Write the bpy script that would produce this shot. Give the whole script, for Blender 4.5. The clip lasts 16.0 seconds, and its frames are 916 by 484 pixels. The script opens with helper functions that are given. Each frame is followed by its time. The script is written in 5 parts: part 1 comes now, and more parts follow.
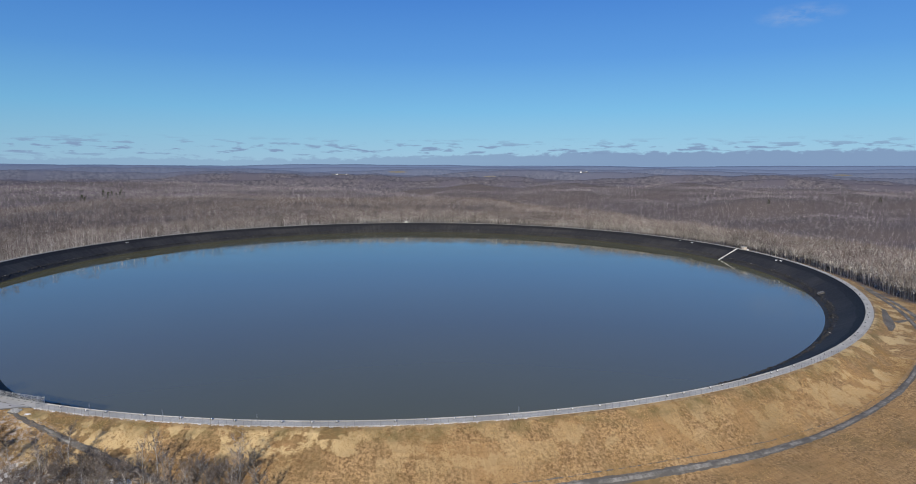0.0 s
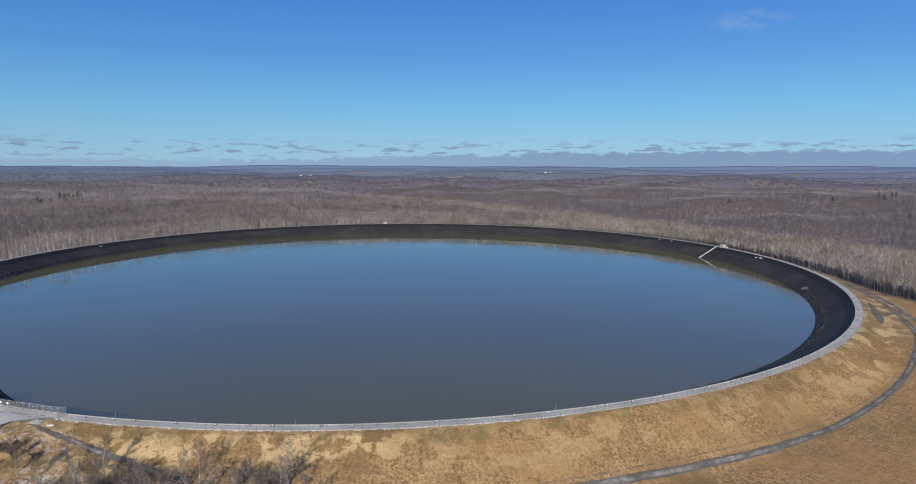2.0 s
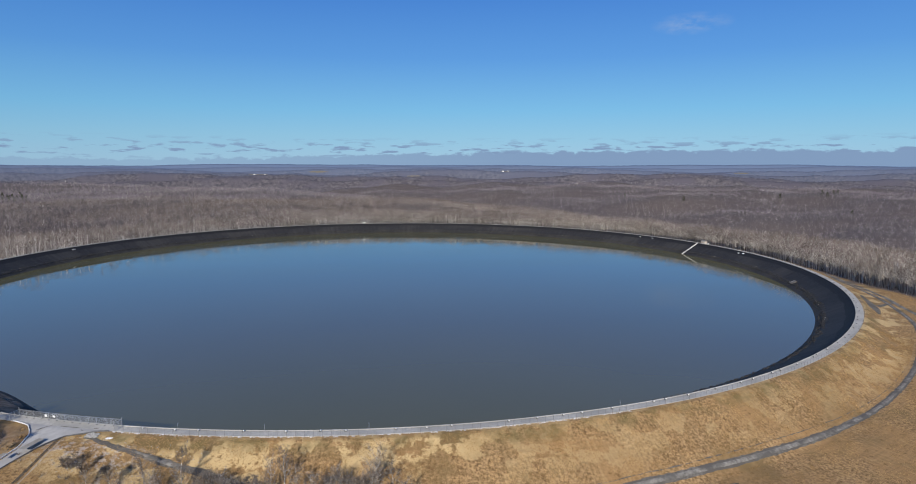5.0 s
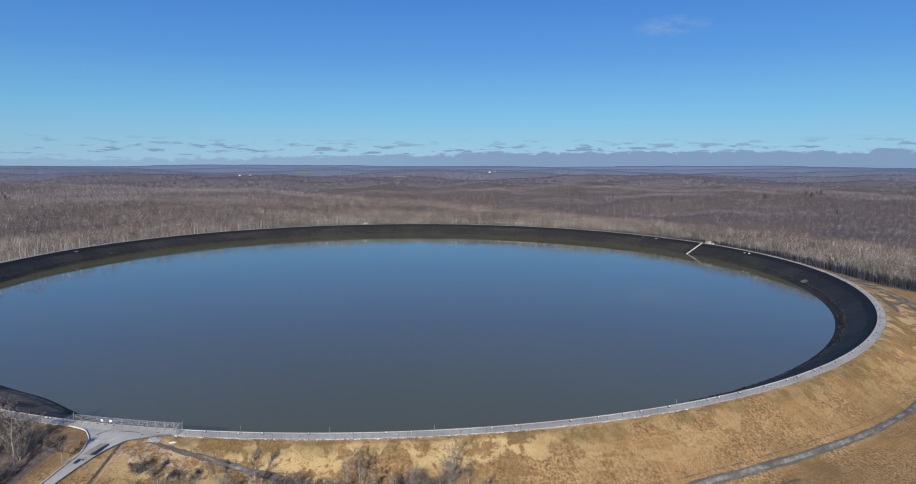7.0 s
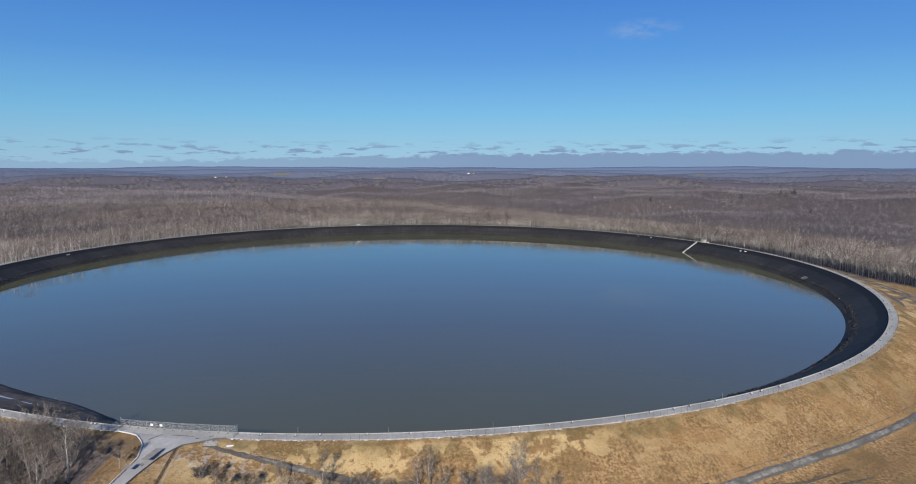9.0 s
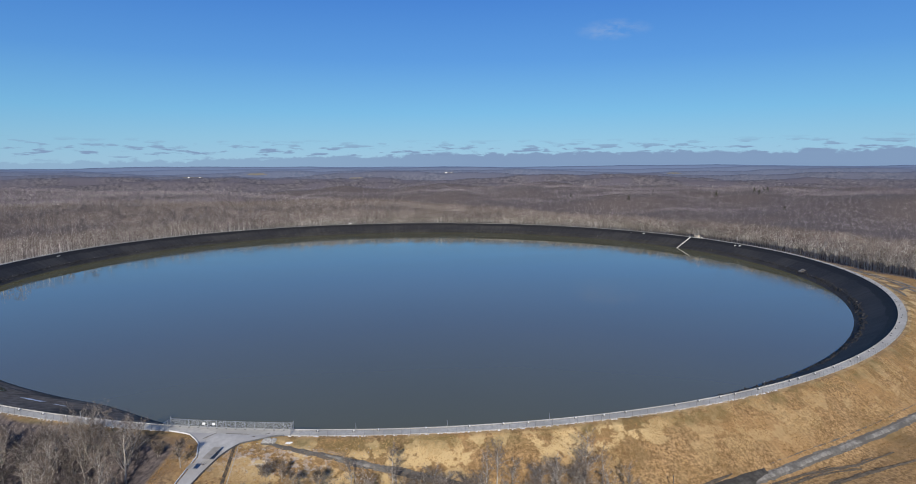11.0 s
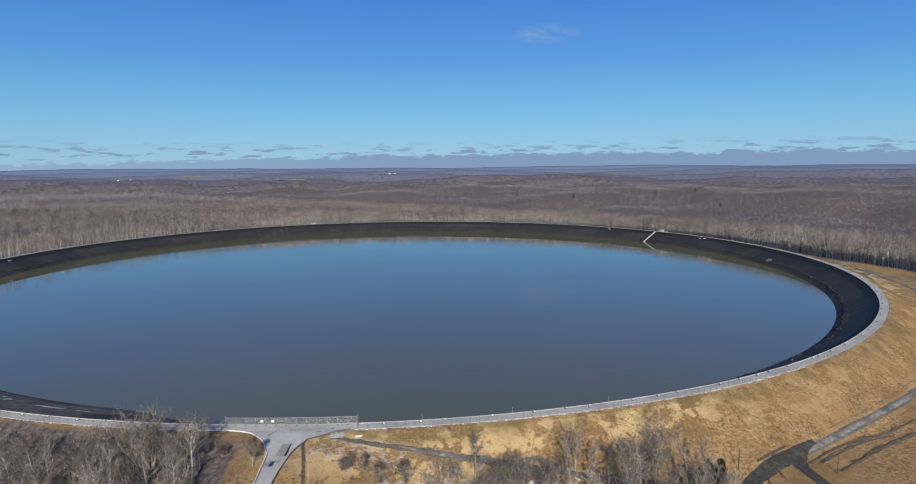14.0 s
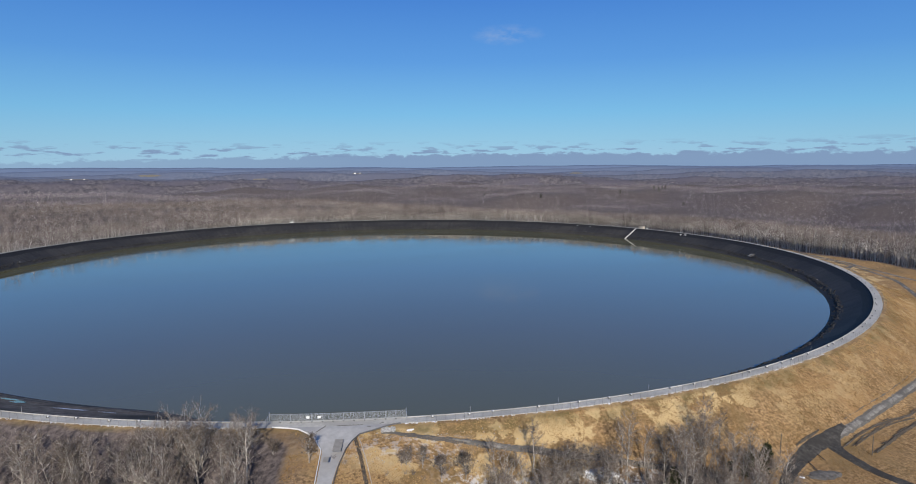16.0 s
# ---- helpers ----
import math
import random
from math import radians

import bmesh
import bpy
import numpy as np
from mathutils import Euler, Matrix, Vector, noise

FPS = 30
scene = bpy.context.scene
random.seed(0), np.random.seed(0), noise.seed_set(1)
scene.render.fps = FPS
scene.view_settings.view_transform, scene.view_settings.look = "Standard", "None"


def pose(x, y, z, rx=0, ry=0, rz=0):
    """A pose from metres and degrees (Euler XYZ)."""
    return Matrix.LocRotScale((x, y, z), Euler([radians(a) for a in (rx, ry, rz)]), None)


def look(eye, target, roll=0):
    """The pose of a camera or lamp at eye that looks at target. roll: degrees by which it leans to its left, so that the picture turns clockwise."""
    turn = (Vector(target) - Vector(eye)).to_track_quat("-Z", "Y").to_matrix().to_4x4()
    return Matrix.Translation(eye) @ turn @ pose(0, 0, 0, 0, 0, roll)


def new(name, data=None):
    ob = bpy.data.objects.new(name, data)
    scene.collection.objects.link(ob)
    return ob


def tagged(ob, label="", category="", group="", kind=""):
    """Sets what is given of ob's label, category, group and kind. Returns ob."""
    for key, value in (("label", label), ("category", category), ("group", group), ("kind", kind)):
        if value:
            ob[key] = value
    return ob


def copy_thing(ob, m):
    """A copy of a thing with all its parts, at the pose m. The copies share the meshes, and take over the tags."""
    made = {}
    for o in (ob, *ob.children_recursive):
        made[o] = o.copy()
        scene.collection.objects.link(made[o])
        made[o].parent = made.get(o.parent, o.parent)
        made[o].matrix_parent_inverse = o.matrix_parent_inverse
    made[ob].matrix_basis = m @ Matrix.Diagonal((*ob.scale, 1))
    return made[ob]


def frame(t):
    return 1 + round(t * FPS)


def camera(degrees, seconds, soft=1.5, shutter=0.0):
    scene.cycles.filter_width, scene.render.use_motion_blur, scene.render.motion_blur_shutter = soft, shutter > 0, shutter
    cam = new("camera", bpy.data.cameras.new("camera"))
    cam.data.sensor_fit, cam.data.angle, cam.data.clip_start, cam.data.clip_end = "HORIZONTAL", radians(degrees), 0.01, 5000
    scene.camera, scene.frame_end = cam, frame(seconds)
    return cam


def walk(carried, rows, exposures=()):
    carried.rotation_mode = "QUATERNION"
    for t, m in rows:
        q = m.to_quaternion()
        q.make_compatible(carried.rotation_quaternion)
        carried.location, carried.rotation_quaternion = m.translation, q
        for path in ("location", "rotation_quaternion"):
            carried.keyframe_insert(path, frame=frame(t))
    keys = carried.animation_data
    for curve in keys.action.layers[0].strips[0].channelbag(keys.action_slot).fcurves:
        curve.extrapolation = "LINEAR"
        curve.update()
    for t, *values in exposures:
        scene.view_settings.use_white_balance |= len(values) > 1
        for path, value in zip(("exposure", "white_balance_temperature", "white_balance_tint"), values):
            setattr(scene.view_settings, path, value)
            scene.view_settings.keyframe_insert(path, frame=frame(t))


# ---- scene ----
cam = camera(74.1, 16.0, soft=1.0)
# seconds, place in metres (crest ring round the origin, crest at z = 0), turn in degrees
PATH = [
    (0.0, 52.71, -588.71, 92.83, 82.72, -0.186, -0.066),
    (0.5, 45.8, -588.83, 92.63, 82.793, -0.09, -0.799),
    (1.0, 38.84, -588.78, 92.54, 82.815, -0.099, -1.667),
    (1.5, 31.84, -588.59, 92.53, 82.834, -0.096, -2.661),
    (2.0, 24.8, -588.26, 92.57, 82.798, -0.122, -3.655),
    (2.5, 17.73, -587.81, 92.65, 82.823, -0.137, -4.489),
    (3.0, 10.64, -587.24, 92.76, 82.807, -0.144, -5.398),
    (3.5, 3.54, -586.57, 92.87, 82.778, -0.1, -6.321),
    (4.0, -3.59, -585.81, 92.97, 82.74, -0.093, -7.092),
    (6.5, -39.2, -580.78, 92.96, 82.719, -0.113, -9.301),
    (7.0, -46.29, -579.57, 92.8, 82.769, -0.141, -9.757),
    (7.5, -53.37, -578.28, 92.56, 82.82, -0.156, -10.337),
    (8.0, -60.42, -576.94, 92.25, 82.862, -0.058, -11.099),
    (8.5, -67.44, -575.53, 91.87, 82.885, -0.057, -11.691),
    (9.0, -74.43, -574.05, 91.42, 82.912, -0.023, -12.105),
    (11.5, -108.84, -565.5, 88.16, 82.874, 0.31, -15.428),
    (12.0, -115.59, -563.52, 87.35, 82.903, 0.401, -16.349),
    (12.5, -122.3, -561.43, 86.5, 82.926, 0.396, -17.365),
    (13.0, -128.96, -559.22, 85.64, 82.964, 0.442, -18.394),
    (13.5, -135.57, -556.88, 84.77, 82.982, 0.443, -19.422),
    (14.0, -142.12, -554.39, 83.9, 82.993, 0.442, -20.396),
    (14.5, -148.63, -551.75, 83.06, 83.029, 0.49, -21.416),
    (15.0, -155.08, -548.94, 82.26, 83.039, 0.545, -22.346),
    (15.5, -161.47, -545.94, 81.52, 83.023, 0.531, -23.158),
    (16.0, -167.82, -542.74, 80.85, 82.983, 0.322, -23.965),
]
walk(cam, [(t, pose(x, y, z, a, b, c)) for t, x, y, z, a, b, c in PATH])

# ---- sky, sun, exposure ----
SUN_AZ, SUN_EL = 198.0, 27.0          # compass degrees, clockwise from +y
world = bpy.data.worlds.new("sky")
scene.world = world
world.use_nodes = True
wn, wl = world.node_tree.nodes, world.node_tree.links
wn.clear()


def wnode(kind, **values):
    n = wn.new(kind)
    for k, v in values.items():
        n.inputs[k].default_value = v
    return n


sky = wn.new("ShaderNodeTexSky")
sky.sky_type = "NISHITA"
sky.sun_disc = False
sky.sun_elevation, sky.sun_rotation = radians(SUN_EL), radians(SUN_AZ)
sky.altitude, sky.air_density, sky.dust_density, sky.ozone_density = 600, 1.0, 0.4, 3.0
# a bank of low cloud along the horizon
wco = wn.new("ShaderNodeTexCoord")
wsep = wn.new("ShaderNodeSeparateXYZ")
wl.new(wco.outputs["Generated"], wsep.inputs[0])
wmap = wn.new("ShaderNodeMapping")
wmap.inputs["Scale"].default_value = (8.0, 8.0, 52.0)
wl.new(wco.outputs["Generated"], wmap.inputs["Vector"])
wnoise = wnode("ShaderNodeTexNoise", Scale=3.6, Detail=5.0, Roughness=0.55)
wl.new(wmap.outputs[0], wnoise.inputs["Vector"])


def wmath(op, a, b=0.0, clamp=False):
    n = wn.new("ShaderNodeMath")
    n.operation, n.use_clamp = op, clamp
    for i, v in enumerate((a, b)):
        if isinstance(v, (int, float)):
            n.inputs[i].default_value = v
        else:
            wl.new(v, n.inputs[i])
    return n.outputs[0]


up = wsep.outputs["Z"]
# a level bank of stratus with a lumpy top, thinning out to the west, and small loose puffs above it
lumpmap = wn.new("ShaderNodeMapping")
lumpmap.inputs["Scale"].default_value = (16.0, 16.0, 30.0)
wl.new(wco.outputs["Generated"], lumpmap.inputs["Vector"])
lump = wnode("ShaderNodeTexNoise", Scale=2.0, Detail=6.0, Roughness=0.6)
wl.new(lumpmap.outputs[0], lump.inputs["Vector"])
east = wmath("ADD", wmath("MULTIPLY", wsep.outputs["X"], 1.6), 0.55, True)
top = wmath("ADD", wmath("ADD", 0.0085, wmath("MULTIPLY", east, 0.013)), wmath("MULTIPLY", wmath("SUBTRACT", lump.outputs["Fac"], 0.5), 0.03))
sheet = wmath("MULTIPLY", wmath("SUBTRACT", top, up), 380.0, True)
sheet = wmath("MULTIPLY", sheet, wmath("ADD", wmath("MULTIPLY", east, 0.5), 0.42, True))
band = wmath("MULTIPLY", wmath("MULTIPLY", wmath("SUBTRACT", up, 0.006), 90.0, True), wmath("MULTIPLY", wmath("SUBTRACT", 0.043, up), 60.0, True))
puff = wmath("MULTIPLY", wmath("MULTIPLY", wmath("SUBTRACT", wnoise.outputs["Fac"], 0.525), 13.0, True), wmath("MULTIPLY", band, 0.95))
bank = wmath("MAXIMUM", sheet, puff)
# one faint high wisp
wispmap = wn.new("ShaderNodeMapping")
wispmap.inputs["Scale"].default_value = (10.0, 10.0, 26.0)
wl.new(wco.outputs["Generated"], wispmap.inputs["Vector"])
wisp_noise = wnode("ShaderNodeTexNoise", Scale=3.0, Detail=4.0, Roughness=0.6)
wl.new(wispmap.outputs[0], wisp_noise.inputs["Vector"])
wisp_off = wn.new("ShaderNodeVectorMath")
wisp_off.operation = "SUBTRACT"
wl.new(wco.outputs["Generated"], wisp_off.inputs[0])
wisp_off.inputs[1].default_value = (math.sin(radians(28.5)) * 0.979, math.cos(radians(28.5)) * 0.979, 0.204)
wisp_flat = wn.new("ShaderNodeVectorMath")
wisp_flat.operation = "MULTIPLY"
wl.new(wisp_off.outputs["Vector"], wisp_flat.inputs[0])
wisp_flat.inputs[1].default_value = (1.0, 1.0, 3.6)
wisp_at = wn.new("ShaderNodeVectorMath")
wisp_at.operation = "LENGTH"
wl.new(wisp_flat.outputs["Vector"], wisp_at.inputs[0])
near = wmath("SUBTRACT", 1.0, wmath("DIVIDE", wisp_at.outputs["Value"], 0.06), True)
wisp = wmath("MULTIPLY", wmath("MULTIPLY", near, wmath("SUBTRACT", wisp_noise.outputs["Fac"], 0.38)), 1.5, True)
# deep winter blue of clean air, paler towards the horizon
tone = wn.new("ShaderNodeValToRGB")
wl.new(up, tone.inputs[0])
stops = ((0.0, (0.30, 0.53, 0.74)), (0.045, (0.235, 0.515, 0.745)), (0.085, (0.165, 0.47, 0.77)), (0.165, (0.088, 0.31, 0.73)), (0.26, (0.048, 0.21, 0.65)), (0.6, (0.05, 0.15, 0.43)), (1.0, (0.045, 0.12, 0.34)))
while len(tone.color_ramp.elements) < len(stops):
    tone.color_ramp.elements.new(0.5)
for e, (at, c) in zip(tone.color_ramp.elements, stops):
    e.position, e.color = at, (*c, 1)
scaled = wn.new("ShaderNodeVectorMath")
scaled.operation = "SCALE"
toward = wmath("ADD", wmath("MULTIPLY", wsep.outputs["X"], 0.5), wmath("MULTIPLY", wsep.outputs["Y"], 0.866))
wl.new(wmath("ADD", wmath("MULTIPLY", toward, 1.5), 7.6), scaled.inputs["Scale"])
wl.new(tone.outputs[0], scaled.inputs[0])
clear = wn.new("ShaderNodeMix")
clear.data_type = "RGBA"
clear.inputs["Factor"].default_value = 0.9
wl.new(sky.outputs[0], clear.inputs["A"])
wl.new(scaled.outputs[0], clear.inputs["B"])
wmix = wn.new("ShaderNodeMix")
wmix.data_type = "RGBA"
wl.new(bank, wmix.inputs["Factor"])
wl.new(clear.outputs["Result"], wmix.inputs["A"])
wmix.inputs["B"].default_value = (1.95, 2.85, 4.5, 1)
wmix2 = wn.new("ShaderNodeMix")
wmix2.data_type = "RGBA"
wl.new(wisp, wmix2.inputs["Factor"])
wl.new(wmix.outputs["Result"], wmix2.inputs["A"])
wmix2.inputs["B"].default_value = (4.5, 5.0, 5.8, 1)
wbg = wnode("ShaderNodeBackground", Strength=0.11)
wl.new(wmix2.outputs["Result"], wbg.inputs["Color"])
wout = wn.new("ShaderNodeOutputWorld")
wl.new(wbg.outputs[0], wout.inputs[0])

sun_data = bpy.data.lights.new("sun", "SUN")
sun_data.energy, sun_data.angle, sun_data.color = 4.8, radians(0.53), (1.0, 0.93, 0.82)
sun = new("sun", sun_data)
sun.matrix_world = look((-400 * math.sin(radians(SUN_AZ - 180)), -400 * math.cos(radians(SUN_AZ - 180)), 400 * math.tan(radians(SUN_EL))), (0, 0, 0))
scene.view_settings.exposure = 0.0


# ---- materials ----
def material(name, low, high, scale, rough=0.9, big=None, big_scale=0.02, bump=0.0, bump_scale=None, island=0.0, metal=0.0, spread=(0.35, 0.65), object_random=0.0, tone=""):
    """Two colours by fine noise, a third by broad noise, with relief and a change of tone from piece to piece."""
    m = bpy.data.materials.new(name)
    m.use_nodes = True
    n, l = m.node_tree.nodes, m.node_tree.links
    b = n["Principled BSDF"]
    b.inputs["Roughness"].default_value, b.inputs["Metallic"].default_value = rough, metal
    b.inputs["Specular IOR Level"].default_value = 0.25
    co = n.new("ShaderNodeTexCoord").outputs["Object"]
    fine = n.new("ShaderNodeTexNoise")
    fine.inputs["Scale"].default_value, fine.inputs["Detail"].default_value, fine.inputs["Roughness"].default_value = scale, 6.0, 0.65
    l.new(co, fine.inputs["Vector"])
    ramp = n.new("ShaderNodeValToRGB")
    ramp.color_ramp.elements[0].position, ramp.color_ramp.elements[1].position = spread
    ramp.color_ramp.elements[0].color, ramp.color_ramp.elements[1].color = (*low, 1), (*high, 1)
    l.new(fine.outputs["Fac"], ramp.inputs[0])
    out = ramp.outputs[0]
    if big:
        broad = n.new("ShaderNodeTexNoise")
        broad.inputs["Scale"].default_value, broad.inputs["Detail"].default_value = big_scale, 5.0
        l.new(co, broad.inputs["Vector"])
        br = n.new("ShaderNodeValToRGB")
        br.color_ramp.elements[0].position, br.color_ramp.elements[1].position = 0.45, 0.6
        l.new(broad.outputs["Fac"], br.inputs[0])
        mx = n.new("ShaderNodeMix")
        mx.data_type = "RGBA"
        l.new(br.outputs[0], mx.inputs["Factor"])
        l.new(out, mx.inputs["A"])
        mx.inputs["B"].default_value = (*big, 1)
        out = mx.outputs["Result"]
    if island or object_random or tone:
        src = n.new("ShaderNodeNewGeometry").outputs["Random Per Island"] if island else n.new("ShaderNodeObjectInfo").outputs["Random"]
        amount = island or object_random or 0.62
        if tone:
            one = n.new("ShaderNodeAttribute")
            one.attribute_name = tone
            src = one.outputs["Fac"]
        mr = n.new("ShaderNodeMapRange")
        mr.inputs["To Min"].default_value, mr.inputs["To Max"].default_value = 1 - amount, 1 + amount
        l.new(src, mr.inputs["Value"])
        hs = n.new("ShaderNodeHueSaturation")
        l.new(mr.outputs[0], hs.inputs["Value"])
        l.new(out, hs.inputs["Color"])
        out = hs.outputs[0]
    l.new(out, b.inputs["Base Color"])
    if bump:
        relief = n.new("ShaderNodeTexNoise")
        relief.inputs["Scale"].default_value, relief.inputs["Detail"].default_value = bump_scale or scale * 2, 5.0
        l.new(co, relief.inputs["Vector"])
        bp = n.new("ShaderNodeBump")
        bp.inputs["Strength"].default_value, bp.inputs["Distance"].default_value = min(1.0, bump), 0.3
        l.new(relief.outputs["Fac"], bp.inputs["Height"])
        l.new(bp.outputs[0], b.inputs["Normal"])
    return m


CONCRETE = material("pale_concrete", (0.39, 0.375, 0.345), (0.55, 0.53, 0.49), 0.8, 0.9, (0.38, 0.365, 0.335), 0.06, 0.3, 6.0)
ROAD = material("grey_road", (0.13, 0.121, 0.109), (0.3, 0.283, 0.257), 0.7, 0.9, (0.11, 0.103, 0.095), 0.14, 0.4, 3.0)
APRON = material("pale_asphalt", (0.38, 0.37, 0.36), (0.47, 0.46, 0.45), 0.5, 0.9, (0.36, 0.35, 0.345), 0.07, 0.3, 5.0)
GRAVEL = material("dark_gravel", (0.085, 0.078, 0.07), (0.2, 0.185, 0.168), 0.8, 0.95, (0.11, 0.1, 0.09), 0.1, 0.6, 2.0)
SILT = material("drying_silt", (0.085, 0.066, 0.052), (0.23, 0.185, 0.15), 0.35, 0.95, (0.05, 0.042, 0.036), 0.05, 0.5, 1.5)
WET_TRACK = material("wet_dark_track", (0.03, 0.028, 0.026), (0.09, 0.083, 0.075), 0.7, 0.9, (0.045, 0.041, 0.037), 0.12, 0.5, 2.0)
DARK_SOIL = material("dark_soil", (0.05, 0.042, 0.035), (0.12, 0.1, 0.08), 0.7, 0.95, None, 0.1, 0.6, 2.0)
GALV = material("galvanised_steel", (0.42, 0.43, 0.44), (0.52, 0.53, 0.54), 3.0, 0.5, None, 0.1, 0.0, None, 0.0, 0.6)
DARK_STEEL = material("weathered_steel", (0.10, 0.10, 0.10), (0.2, 0.2, 0.2), 2.0, 0.6, None, 0.1, 0.0, None, 0.0, 0.3)
WHITE = material("white_paint", (0.7, 0.7, 0.69), (0.82, 0.82, 0.81), 2.0, 0.6)
SNOW = material("old_snow", (0.66, 0.68, 0.72), (0.85, 0.86, 0.88), 0.8, 0.8, None, 0.1, 0.5, 1.5)
ROCK = material("black_rock", (0.018, 0.018, 0.02), (0.06, 0.058, 0.057), 0.6, 0.85, (0.035, 0.034, 0.034), 0.1, 0.8, 2.0, 0.5)
STONE = material("pale_stone", (0.3, 0.29, 0.28), (0.52, 0.51, 0.49), 1.5, 0.9, None, 0.1, 0.5, 4.0, 0.3)
BARK = material("grey_bark", (0.22, 0.2, 0.18), (0.54, 0.5, 0.46), 1.2, 0.95, None, 0.1, 0.5, 5.0, object_random=0.3)
TWIG = material("bare_twigs", (0.09, 0.07, 0.058), (0.245, 0.2, 0.168), 0.5, 0.95, object_random=0.25)
F_TRUNK = material("forest_bark", (0.34, 0.312, 0.285), (0.56, 0.525, 0.485), 0.05, 0.95, tone="tone")
F_TWIG = material("forest_twigs", (0.135, 0.108, 0.094), (0.215, 0.178, 0.156), 0.03, 0.95, (0.128, 0.1, 0.093), 0.008, tone="tone")
# next two: forest twigs shifted to purple and blue as painted distance haze
G_TWIG_HAZE = material("gorge_twigs_haze", (0.147, 0.126, 0.145), (0.23, 0.2, 0.226), 0.02, 0.95, (0.135, 0.11, 0.138), 0.004, tone="tone")
B_TWIG_HAZE = material("far_hill_twigs_haze", (0.118, 0.108, 0.132), (0.18, 0.168, 0.198), 0.01, 0.95, (0.11, 0.098, 0.13), 0.0025, tone="tone")
NEEDLE = material("dark_needles", (0.016, 0.022, 0.009), (0.05, 0.058, 0.022), 0.9, 0.85, island=0.35)
STRAW = material("straw_tufts", (0.27, 0.165, 0.072), (0.47, 0.31, 0.145), 0.06, 0.95, (0.25, 0.155, 0.068), 0.03, island=0.5)
LOG = material("weathered_log", (0.06, 0.05, 0.042), (0.16, 0.135, 0.115), 0.8, 0.9, None, 0.1, 0.6, 4.0, object_random=0.3)
BEIGE = material("beige_block", (0.42, 0.37, 0.31), (0.55, 0.49, 0.42), 0.8, 0.9)
FIELD = material("pale_field", (0.14, 0.128, 0.112), (0.2, 0.182, 0.16), 0.01, 0.95, (0.155, 0.145, 0.12), 0.004)


